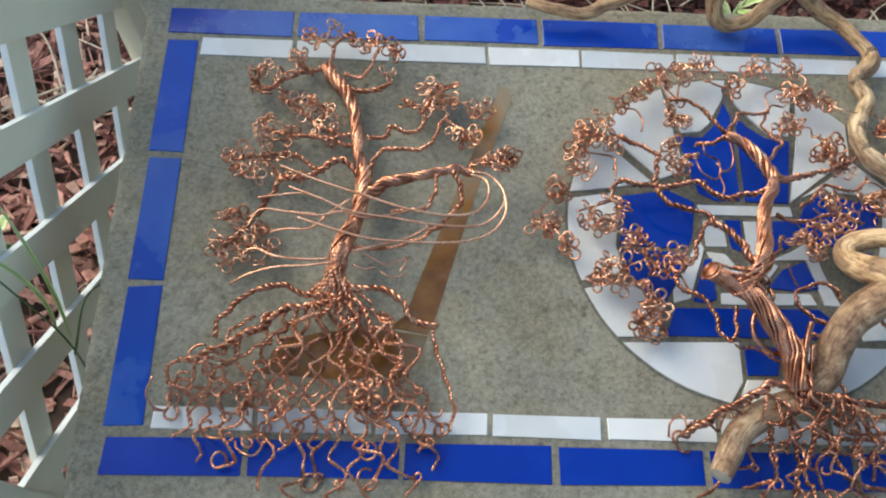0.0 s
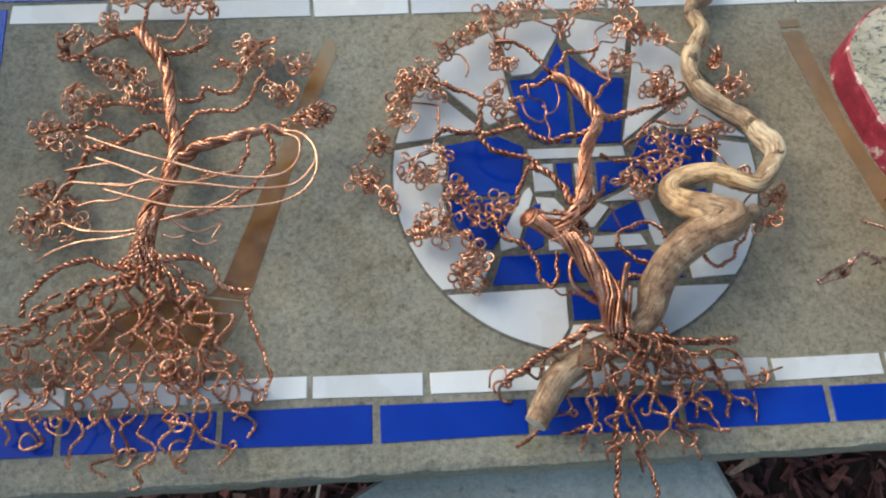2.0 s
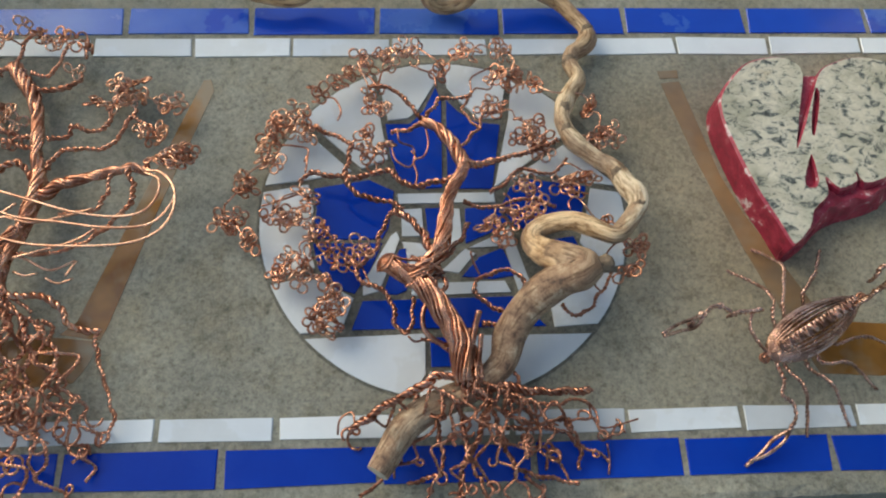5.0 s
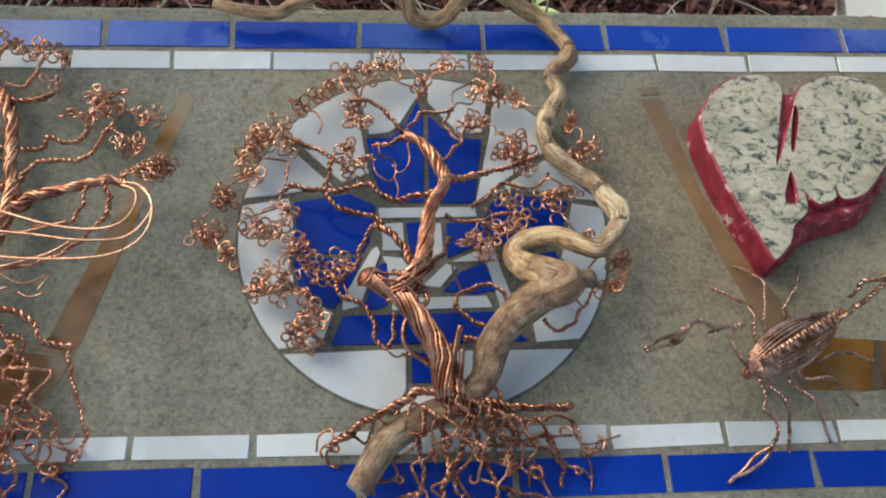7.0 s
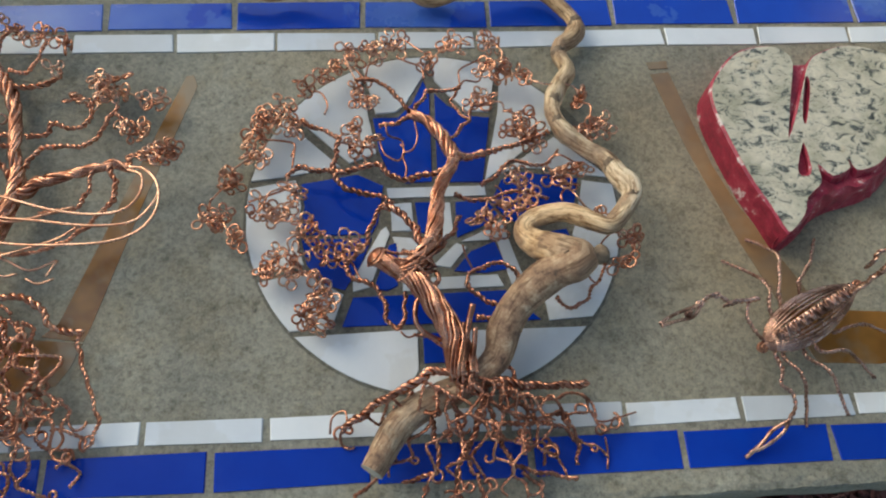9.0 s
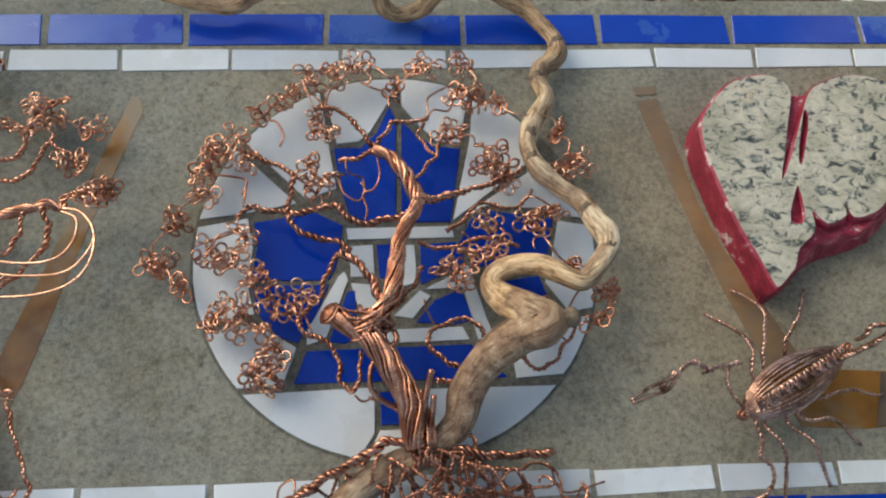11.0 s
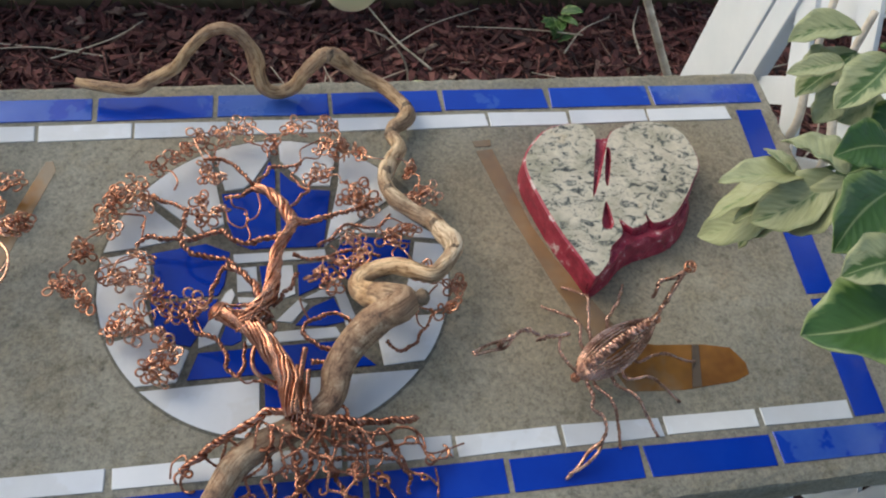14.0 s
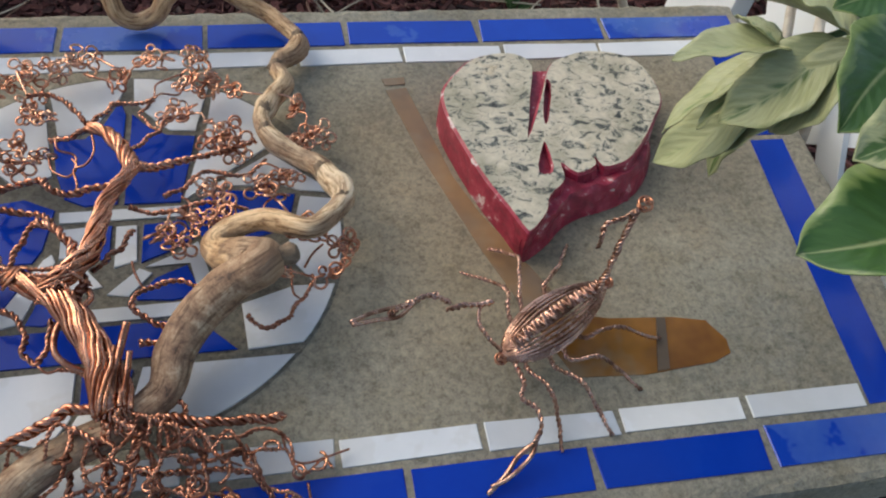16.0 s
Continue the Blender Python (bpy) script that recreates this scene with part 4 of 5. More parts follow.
wire(tree_b, [(130, -35, 22), (137, -24, 23), (145, -17, 24)], 0.9)
curls(tree_b, [(-82, 183, 24), (-63, 183, 24), (-53, 174, 24), (-41, 189, 24), (-26, 192, 24), (-34, 183, 24), (-73, 170, 24), (-53, 189, 24)])
curls(tree_b, [(-2, 169, 24), (19, 193, 24), (26, 188, 24), (13, 183, 24), (51, 189, 24), (61, 185, 24), (56, 194, 24), (-7, 161, 24)])
curls(tree_b, [(64, 157, 24), (74, 151, 24), (52, 163, 24), (86, 148, 24), (58, 146, 24), (69, 163, 24), (44, 155, 24)])
curls(tree_b, [(-97, 160, 22), (-106, 154, 22), (-118, 141, 22), (-92, 165, 22), (-125, 137, 22), (-101, 150, 22)])
curls(tree_b, [(-141, 125, 22), (-134, 117, 22), (-150, 115, 22), (-157, 107, 22), (-138, 99, 22), (-145, 105, 22), (-127, 99, 22), (-161, 112, 22)])
curls(tree_b, [(-168, 97, 22), (-165, 77, 22), (-169, 69, 22), (-157, 67, 22), (-172, 86, 22), (-160, 92, 22)])
curls(tree_b, [(-192, 51, 20), (-184, 54, 20), (-182, 44, 20), (-190, 43, 20), (-203, 19, 20), (-193, 11, 20), (-189, 18, 20), (-199, 6, 20), (-207, 11, 20), (-183, -6, 20), (-177, -9, 20)])
curls(tree_b, [(-136, 39, 22), (-127, 32, 22), (-160, 23, 22), (-149, 16, 22), (-138, 18, 22), (-153, 9, 22), (-162, 14, 22), (-132, 24, 22), (-142, 6, 22)])
curls(tree_b, [(-115, 2, 26), (-109, -9, 26), (-122, -7, 26), (-100, -20, 26), (-90, -27, 26), (-80, -22, 26), (-104, -31, 26), (-111, -21, 26), (-95, -33, 26), (-84, -15, 26), (-126, 2, 26)])
curls(tree_b, [(-143, -28, 22), (-152, -34, 22), (-139, -40, 22), (-154, -42, 22), (-126, -27, 22), (-132, -33, 22), (-146, -21, 22), (-158, -37, 22), (-134, -47, 22)])
curls(tree_b, [(-117, -43, 22), (-111, -52, 22), (-100, -70, 22), (-110, -61, 22), (-121, -74, 22), (-108, -81, 22), (-114, -91, 22), (-102, -89, 22), (-123, -82, 22), (-104, -58, 22), (-112, -72, 22)])
curls(tree_b, [(-75, 136, 26), (-63, 120, 26), (-59, 129, 26), (-73, 123, 26), (-68, 141, 26), (-80, 89, 26), (-73, 96, 26), (-68, 78, 26), (-59, 83, 26), (-73, 67, 26), (-80, 76, 26)])
curls(tree_b, [(42, 126, 26), (32, 119, 26), (49, 120, 26), (39, 116, 26), (70, 107, 26), (77, 97, 26), (61, 86, 26), (74, 90, 26), (82, 102, 26), (69, 94, 26)])
curls(tree_b, [(88, 86, 26), (82, 76, 26), (89, 73, 26), (78, 81, 26), (136, 125, 26), (132, 118, 26), (147, 93, 26), (156, 85, 26), (143, 89, 26), (132, 85, 26), (153, 98, 26), (138, 80, 26)])
curls(tree_b, [(123, 48, 28), (129, 43, 28), (117, 44, 28), (60, 40, 28), (70, 42, 28), (76, 34, 28), (67, 32, 28), (98, 41, 28), (107, 39, 28), (111, 28, 28), (106, 45, 28)])
curls(tree_b, [(49, 10, 30), (35, 3, 30), (28, 0, 30), (60, 10, 30), (72, 7, 30), (77, 18, 30), (38, -13, 30), (45, -14, 30), (53, 0, 30), (67, 14, 30), (41, -4, 30)])
curls(tree_b, [(135, -3, 34), (125, -6, 34), (143, -13, 34), (129, -10, 34), (155, -27, 34), (162, -30, 34), (155, -47, 34), (145, -51, 34), (165, -24, 34), (106, -35, 34), (112, -41, 34), (103, -42, 34)])
# named roots
rope(tree_b, [(2, -137, 38), (-21, -137, 38), (-39, -147, 38), (-56, -155, 38), (-67, -160, 34), (-82, -170, 30), (-94, -175, 26)], 3.5, 3)
rope(tree_b, [(17, -139, 28), (37, -144, 27), (56, -149, 26), (81, -149, 22), (108, -148, 18)], 3.4, 3)
rope(tree_b, [(5, -137, 28), (-10, -149, 26), (-18, -162, 24), (-22, -178, 22), (-19, -196, 19), (-22, -211, 17), (-48, -217, 14)], 2.4, 2)
rope(tree_b, [(6, -143, 38), (17, -154, 35), (18, -165, 33), (13, -178, 29), (6, -193, 23), (-4, -210, 19), (-5, -240, 14), (-10, -270, 10)], 2.8, 2)
rope(tree_b, [(12, -138, 28), (30, -134, 27), (44, -134, 26), (45, -148, 25), (37, -159, 24)], 1.9, 2)
rope(tree_b, [(21, -152, 24), (29, -182, 21), (36, -202, 18), (45, -211, 15), (64, -216, 12), (92, -222, 10)], 2.2, 2)
rope(tree_b, [(16, -174, 20), (36, -177, 18), (70, -178, 15), (84, -182, 13), (95, -194, 10), (93, -210, 8)], 2.1, 2)
rope(tree_b, [(-38, -150, 26), (-45, -168, 25), (-44, -186, 24), (-57, -197, 22), (-66, -212, 18), (-85, -226, 14)], 1.8, 2)
rope(tree_b, [(11, -214, 12), (19, -241, 10), (25, -263, 8), (20, -276, 6)], 1.9, 2)
rope(tree_b, [(47, -215, 10), (60, -224, 7), (65, -242, 4)], 1.7, 2)
rope(tree_b, [(-6, -151, 26), (-2, -169, 21), (1, -191, 17), (9, -214, 12)], 2.2, 2)
rope(tree_b, [(44, -153, 24), (70, -160, 22), (91, -156, 20), (105, -159, 18), (112, -175, 16)], 1.6, 2)
wire(tree_b, [(-103, -176, 10), (-101, -164, 13), (-91, -159, 15), (-89, -170, 18)], 0.9)
wire(tree_b, [(67, -161, 16), (69, -170, 13), (79, -175, 10)], 0.9)
wire(tree_b, [(82, -163, 16), (88, -176, 13), (91, -180, 10)], 0.9)
wire(tree_b, [(53, -161, 16), (56, -169, 12), (58, -181, 8)], 0.9)
wire(tree_b, [(119, -190, 6), (120, -203, 4), (118, -215, 3)], 0.9)
wire(tree_b, [(105, -159, 16), (108, -171, 13), (118, -178, 9), (148, -171, 6)], 0.9)
# ---- scorpion limbs
rope(wire_scorpion, [(275, -110, 26), (271, -92, 28), (274, -78, 30), (273, -61, 17), (249, -39, 4)], 1.5, 2)
rope(wire_scorpion, [(284, -106, 26), (282, -84, 28), (289, -50, 30), (291, -36, 17), (276, -19, 4)], 1.5, 2)
rope(wire_scorpion, [(304, -95, 24), (305, -71, 24), (324, -49, 17), (342, -21, 3)], 1.5, 2)
rope(wire_scorpion, [(261, -124, 28), (252, -114, 32), (246, -104, 36), (248, -92, 38), (254, -88, 38)], 1.4, 2)
rope(wire_scorpion, [(258, -88, 37), (247, -90, 40), (236, -92, 44), (222, -96, 48)], 1.8, 2)
rope(wire_scorpion, [(224, -94, 52), (214, -90, 58), (206, -92, 61), (196, -99, 66), (182, -108, 73)], 1.7, 2)
wire(wire_scorpion, [(196, -99, 66), (180, -106, 74), (166, -112, 80), (152, -120, 85)], 1.5)
wire(wire_scorpion, [(196, -100, 66), (184, -112, 72), (170, -116, 78), (153, -122, 85)], 1.5)
for q, rr in (((214, -90, 58), 2.2), ((194, -100, 67), 2.6), ((180, -110, 74), 2.2)):
    t = np.linspace(0, 15, 46)
    w = Wires()
    w.tube(np.array([mm(np.array(q) + rr * np.array((math.cos(a) * math.sin(a * 0.2), math.sin(a) * math.sin(a * 0.2), math.cos(a * 0.2)))) for a in t]), 0.0010, 5)
    w.place("wire_knot", dull_mat, wire_scorpion)
rope(wire_scorpion, [(271, -119, 24), (268, -134, 26), (270, -147, 28), (265, -159, 30), (274, -167, 27), (276, -178, 23), (269, -188, 20)], 1.6, 2)
wire(wire_scorpion, [(271, -187, 20), (258, -193, 13), (248, -203, 8), (234, -213, 4)], 1.8)
wire(wire_scorpion, [(273, -182, 20), (266, -195, 15), (249, -206, 10), (237, -209, 6)], 1.6)
rope(wire_scorpion, [(316, -103, 22), (324, -116, 24), (341, -112, 27), (357, -111, 23), (375, -114, 13), (392, -113, 3)], 1.5, 2)
rope(wire_scorpion, [(308, -107, 20), (308, -131, 23), (329, -133, 26), (346, -139, 14), (363, -153, 3)], 1.5, 2)
rope(wire_scorpion, [(296, -111, 20), (296, -135, 23), (311, -150, 26), (322, -167, 14), (331, -184, 3)], 1.5, 2)
rope(wire_scorpion, [(283, -114, 20), (276, -134, 23), (287, -152, 26), (292, -169, 14), (292, -191, 3)], 1.5, 2)
rope(wire_scorpion, [(335, -88, 30), (337, -88, 60), (338, -85, 100), (345, -76, 122)], 2.0, 3)
rope(wire_scorpion, [(346, -76, 120), (335, -79, 117), (327, -78, 112), (323, -83, 104), (324, -84, 92)], 1.7, 2)
STUMP = (-61, -40, 44)
fine_roots(tree_a, (-386, -66, 28), [(-530, -158, 8), (-512, -180, 8), (-500, -150, 20), (-490, -200, 8), (-470, -205, 14), (-455, -182, 16), (-438, -222, 10), (-424, -192, 18), (-408, -230, 12), (-392, -212, 12), (-378, -236, 16), (-362, -214, 14), (-346, -230, 12), (-334, -205, 16), (-322, -226, 12), (-312, -190, 8), (-300, -205, 8), (-292, -178, 8), (-350, -165, 18), (-430, -160, 24)], 11, curl=(20, 46), frays=(3, 6))
fine_roots(tree_b, (10, -140, 38), [(-94, -176, 6), (-58, -212, 10), (-34, -232, 12), (-12, -240, 12), (14, -250, 14), (34, -232, 12), (50, -238, 10), (66, -210, 8), (84, -222, 8), (100, -192, 6), (120, -206, 5), (136, -182, 5)], 12, 1.6, 0.25)
fine_roots(tree_b, (8, -142, 36), [(-40, -172, 20), (-8, -190, 18), (26, -190, 18), (58, -172, 16)], 14, 2.0, 0.12)

# swirled stump on the thick trunk
w = Wires()
t = np.linspace(0, 34, 200)
out_, across = np.array((-0.70, 0.42, 0.58)), np.array((0.51, 0.86, 0.0))
up_ = np.cross(out_, across)
for lay, wide in ((0.0, 9.6), (2.2, 7.6)):
    rr = wide * (t / 34) ** 0.8
    stump = np.array(STUMP) + (lay + 2.2 * (1 - (t / 34) ** 2))[:, None] * out_ + (rr * np.cos(t))[:, None] * across + (rr * np.sin(t))[:, None] * up_
    w.tube(np.array([mm(q) for q in stump]), 0.0013, 6)
w.place("stump_swirl", copper_mat, tree_b)

# scorpion body: wires bowed from head to tail, with a woven ridge
head, rump = np.array((258, -127, 26.0)), np.array((349, -79, 36.0))
ax = (rump - head) / np.linalg.norm(rump - head)
sd = np.cross((0, 0, 1.0), ax)
sd /= np.linalg.norm(sd)
for i in range(17):
    u = (i + 0.5) / 17 * 2 - 1
    pts = []
    for k in range(9):
        s = k / 8
        w_ = math.sin(math.pi * s ** 0.85) ** 0.8
        wide = 19.5 * w_ * math.sin(u * 1.75)
        high = 15 * w_ * math.cos(u * 1.75)
        pts.append(head + (rump - head) * s + sd * wide + np.array((0, 0, high)))
    wire(wire_scorpion, [tuple(p) for p in pts], 1.25)
w = Wires()
ridge = []
for k in range(44):
    s = 0.1 + 0.84 * k / 43
    w_ = math.sin(math.pi * s ** 0.85) ** 0.8
    ridge.append(mm(head + (rump - head) * s + sd * (4.4 if k % 2 else -4.4) + np.array((0, 0, 16 * w_ + (1.8 if k % 4 < 2 else 0)))))
w.tube(glide(ridge, 0.002), 0.0013, 6)
w.twist(glide([mm(head + (rump - head) * s + np.array((0, 0, 15.5 * math.sin(math.pi * s ** 0.85) ** 0.8))) for s in np.linspace(0.05, 0.98, 9)], 0.0016), 0.0017, 2)
w.place("woven_ridge", dull_mat, wire_scorpion)
for q, rr in ((head, 4), (rump, 4), (np.array((352, -72, 122.0)), 5)):
    w = Wires()
    t = np.linspace(0, 22, 70)
    lump = np.stack([np.cos(t) * np.sin(t * 0.143), np.sin(t) * np.sin(t * 0.143), np.cos(t * 0.143)], 1) * rr
    w.tube(np.array([mm(q + p) for p in lump]), 0.0011, 5)
    w.place("wire_knot", copper_mat, wire_scorpion)

# ---- driftwood vine ----
HEART = [(321, 66), (335, 115), (347, 153), (339, 168), (321, 172), (294, 165), (276, 149), (260, 127), (258, 102), (263, 77), (271, 46), (280, 19), (290, -4), (298, -25), (303, -28), (319, -12), (326, 4), (343, 19), (344, 37), (356, 25), (374, 32), (376, 42), (381, 31), (396, 33), (410, 41), (429, 62), (444, 83), (458, 105), (459, 132), (450, 156), (430, 168), (404, 171), (380, 164), (364, 153), (347, 118)]
SLOT = [(356, 133), (358, 126), (350, 100), (344, 84), (343, 91), (350, 115)]
HOLE = [(336, 61), (336, 37), (332, 30), (325, 32), (330, 47)]
FOOT = [(-71, -210, 30), (-48, -175, 26), (-23, -158, 24), (8, -145, 26), (33, -125, 26), (41, -101, 34), (58, -78, 44), (81, -65, 58), (100, -59, 68), (88, -45, 56), (74, -30, 38), (67, -18, 32), (76, -5, 30), (101, -4, 40), (134, -20, 50)]
RISE = [(157, 0, 46), (163, 18, 40), (159, 34, 36), (147, 51, 33), (129, 66, 30), (114, 83, 29), (108, 105, 27), (116, 130, 23), (127, 156, 20), (124, 178, 19), (139, 198, 18), (143, 220, 18), (125, 244, 20)]
LOOPS = [(95, 258, 28), (61, 265, 52), (44, 259, 46), (24, 249, 22), (0, 248, 14), (-16, 259, 30), (-23, 272, 60), (-38, 279, 78), (-60, 279, 78), (-84, 271, 62), (-111, 260, 36), (-142, 253, 22), (-181, 253, 22), (-208, 262, 22)]
VINE = FOOT + RISE + LOOPS
vine = thing("twisted_vine", "bare twisted brown vine branch with peeling bark, lying over bench", "branch")
VR = np.interp(np.linspace(0, 1, len(VINE)), [0, 0.03, 0.06, 0.1, 0.125, 0.16, 0.2, 0.235, 0.27, 0.36, 0.5, 0.66, 0.8, 0.96, 1], [9, 12, 11, 10.5, 13, 15, 15, 12, 8.8, 8.6, 8.3, 8.0, 7.7, 6.3, 5])
path = glide([np.r_[mm(p), r / 1000] for p, r in zip(VINE, VR)], 0.004)
line, rad = path[:, :3], path[:, 3].copy()
k = np.arange(len(line))
rad *= 1 + 0.025 * np.sin(k * 0.37) + 0.05 * np.sin(k * 0.16 + 1)
for spot in (66, 97, 118, 139, 151, 176, 205, 240):
    rad *= 1 + 0.17 * np.exp(-((k - spot) / 2.6) ** 2)
for ax_i, (fq, am) in enumerate(((0.36, 0.0016), (0.29, 0.0016), (0.27, 0.0010))):
    line[:, ax_i] += am * np.clip(k / 40 - 1.6, 0, 1) * np.arcsin(np.sin(k * fq * 0.8 + 1.7 * np.sin(k * 0.11)))
line[:, 2] = np.maximum(line[:, 2], np.where((line[:, 1] < 0.277) & (line[:, 1] > -0.24), TOP + rad + 0.0005, -1))
_, na, nb = axes_along(line)
SIDES = 16
vs, fs, uvs = [], [], []
run = np.r_[0, np.cumsum(np.linalg.norm(np.diff(line, axis=0), axis=1))]
for i in range(len(line)):
    for j in range(SIDES):
        a = j / SIDES * math.tau
        lobe = 1 + 0.07 * math.sin(2 * a + run[i] * 14) + 0.05 * math.sin(3 * a - run[i] * 22)
        p = line[i] + rad[i] * lobe * (math.cos(a) * na[i] + math.sin(a) * nb[i])
        p = p + np.array(noise.noise_vector(Vector(p) * 60)) * rad[i] * 0.09
        vs.append(tuple(p))
for i in range(len(line) - 1):
    for j in range(SIDES):
        j2 = (j + 1) % SIDES
        fs.append((i * SIDES + j, i * SIDES + j2, (i + 1) * SIDES + j2, (i + 1) * SIDES + j))
        uvs += [(run[i] * 4, j / SIDES * 2), (run[i] * 4, (j + 1) / SIDES * 2), (run[i + 1] * 4, (j + 1) / SIDES * 2), (run[i + 1] * 4, j / SIDES * 2)]
for c, rev, push in ((0, True, -1), (len(line) - 1, False, 1)):
    bm = bmesh.new()
    ringv = [bm.verts.new(vs[c * SIDES + j]) for j in range(SIDES)]
    t_ = np.cross(na[c], nb[c]) * 0.0006 * push
    mid_v = bm.verts.new(tuple(np.mean([vs[c * SIDES + j] for j in range(SIDES)], axis=0) + t_ * 3))
    for j in range(SIDES):
        bm.faces.new((ringv[j], ringv[(j + 1) % SIDES], mid_v))
    bmesh.ops.recalc_face_normals(bm, faces=bm.faces[:])
    part("cut_end", bm, straw_mat, vine, "pale dry cut end")
me = bpy.data.meshes.new("stem")
me.from_pydata(vs, [], fs)
layer = me.uv_layers.new(name="UVMap")
layer.data.foreach_set("uv", np.array(uvs).ravel())
me.materials.append(vine_mat)
me.polygons.foreach_set("use_smooth", [True] * len(me.polygons))
new("stem", me).parent = vine

# broken stub at the knee
w = Wires()
sp = glide([mm(p) for p in ((92, -60, 62), (104, -58, 68), (115, -56, 70), (124, -53, 69))], 0.002)
w.tube(sp, np.interp(np.linspace(0, 1, len(sp)), [0, 0.35, 0.7, 0.9, 1], [0.012, 0.0095, 0.0068, 0.0082, 0.0055]), 14)
w.place("stub", knot_mat, vine, "broken dark brown stub of a side branch")

knot_line = path[:, :3]
for x, y in ((116, 97), (111, 119), (161, 8), (152, 50), (129, 178), (143, 214), (62, 265)):
    i = int(np.argmin(np.hypot(knot_line[:, 0] - x / 1000, knot_line[:, 1] - y / 1000)))
    bm = bmesh.new()
    bmesh.ops.create_icosphere(bm, subdivisions=3, radius=rad[i] * 0.62)
    out = Vector((random.uniform(-0.6, 0.6), random.uniform(-0.9, -0.2), 1.0)).normalized()
    for v in bm.verts:
        ring = 1 + 0.16 * math.sin(v.co.length * 900 + 6 * math.atan2(v.co.y, v.co.x)) + noise.noise(v.co * 260) * 0.25
        v.co = Vector((v.co.x * 1.35 * ring, v.co.y * 0.9 * ring, v.co.z * 0.55))
    turn = out.to_track_quat("Z", "X").to_matrix().to_4x4()
    bmesh.ops.transform(bm, verts=bm.verts[:], matrix=Matrix.Translation(Vector(line[i]) + out * rad[i] * 0.80) @ turn)
    part("knot", bm, knot_mat, vine, "dark brown branch knot", smooth=True)

# ---- heart ----
heart = thing("stone_heart", "heart-shaped speckled stone with worn red-painted sides", "ornament")


def rounded(pts, n=3):
    p = np.array(pts, float)
    out = []
    for i in range(len(p)):
        a, b, c, d = p[i - 1], p[i], p[(i + 1) % len(p)], p[(i + 2) % len(p)]
        for t in np.arange(n) / n:
            out.append(0.5 * (2 * b + (c - a) * t + (2 * a - 5 * b + 4 * c - d) * t**2 + (3 * b - a - 3 * c + d) * t**3))
    return [tuple(q / 1000) for q in out]


for keep, name, mat in ((0, "stone_face", stone_mat), (1, "painted_side", red_mat)):
    hb = prism(rounded(HEART), TOP + 0.0005, TOP + 0.036, 0.0022, [rounded(SLOT, 2), rounded(HOLE, 2)], (0, 1))
    for v in hb.verts:
        # the broken lower edge slopes out towards its foot
        near = max(0.0, min(1.0, (v.co.x - 0.315) / 0.03)) * max(0.0, min(1.0, (0.10 - v.co.y) / 0.06))
        if v.co.z < TOP + 0.01:
            v.co += Vector((0.003, -0.011, 0)) * near * (1 + 0.5 * math.sin(v.co.x * 190))
    bmesh.ops.delete(hb, geom=[f for f in hb.faces if f.material_index != keep], context="FACES")
    for f in hb.faces:
        f.material_index = 0
    part(name, hb, mat, heart)
part("core", prism(rounded([(300, 150), (400, 150), (438, 120), (436, 90), (400, 50), (352, 42), (306, 0), (278, 60), (274, 120)]), TOP + 0.0004, TOP + 0.029, 0.001), red_mat, heart)

rough = prism(rounded([(299, -31), (322, -21), (342, -3), (360, 6), (380, 11), (404, 19), (426, 36), (440, 62), (400, 66), (350, 44), (318, 16)], 4), TOP + 0.0006, TOP + 0.027, 0.004)
bmesh.ops.subdivide_edges(rough, edges=rough.edges[:], cuts=2, use_grid_fill=True)
for v in rough.verts:
    if v.co.z > TOP + 0.003:
        v.co += noise.noise_vector(v.co * 90) * 0.0035 + Vector((-0.004, 0.007, 0)) * ((v.co.z - TOP) / 0.027)
part("broken_side", rough, red_mat, heart, "rough broken edge painted dark red")

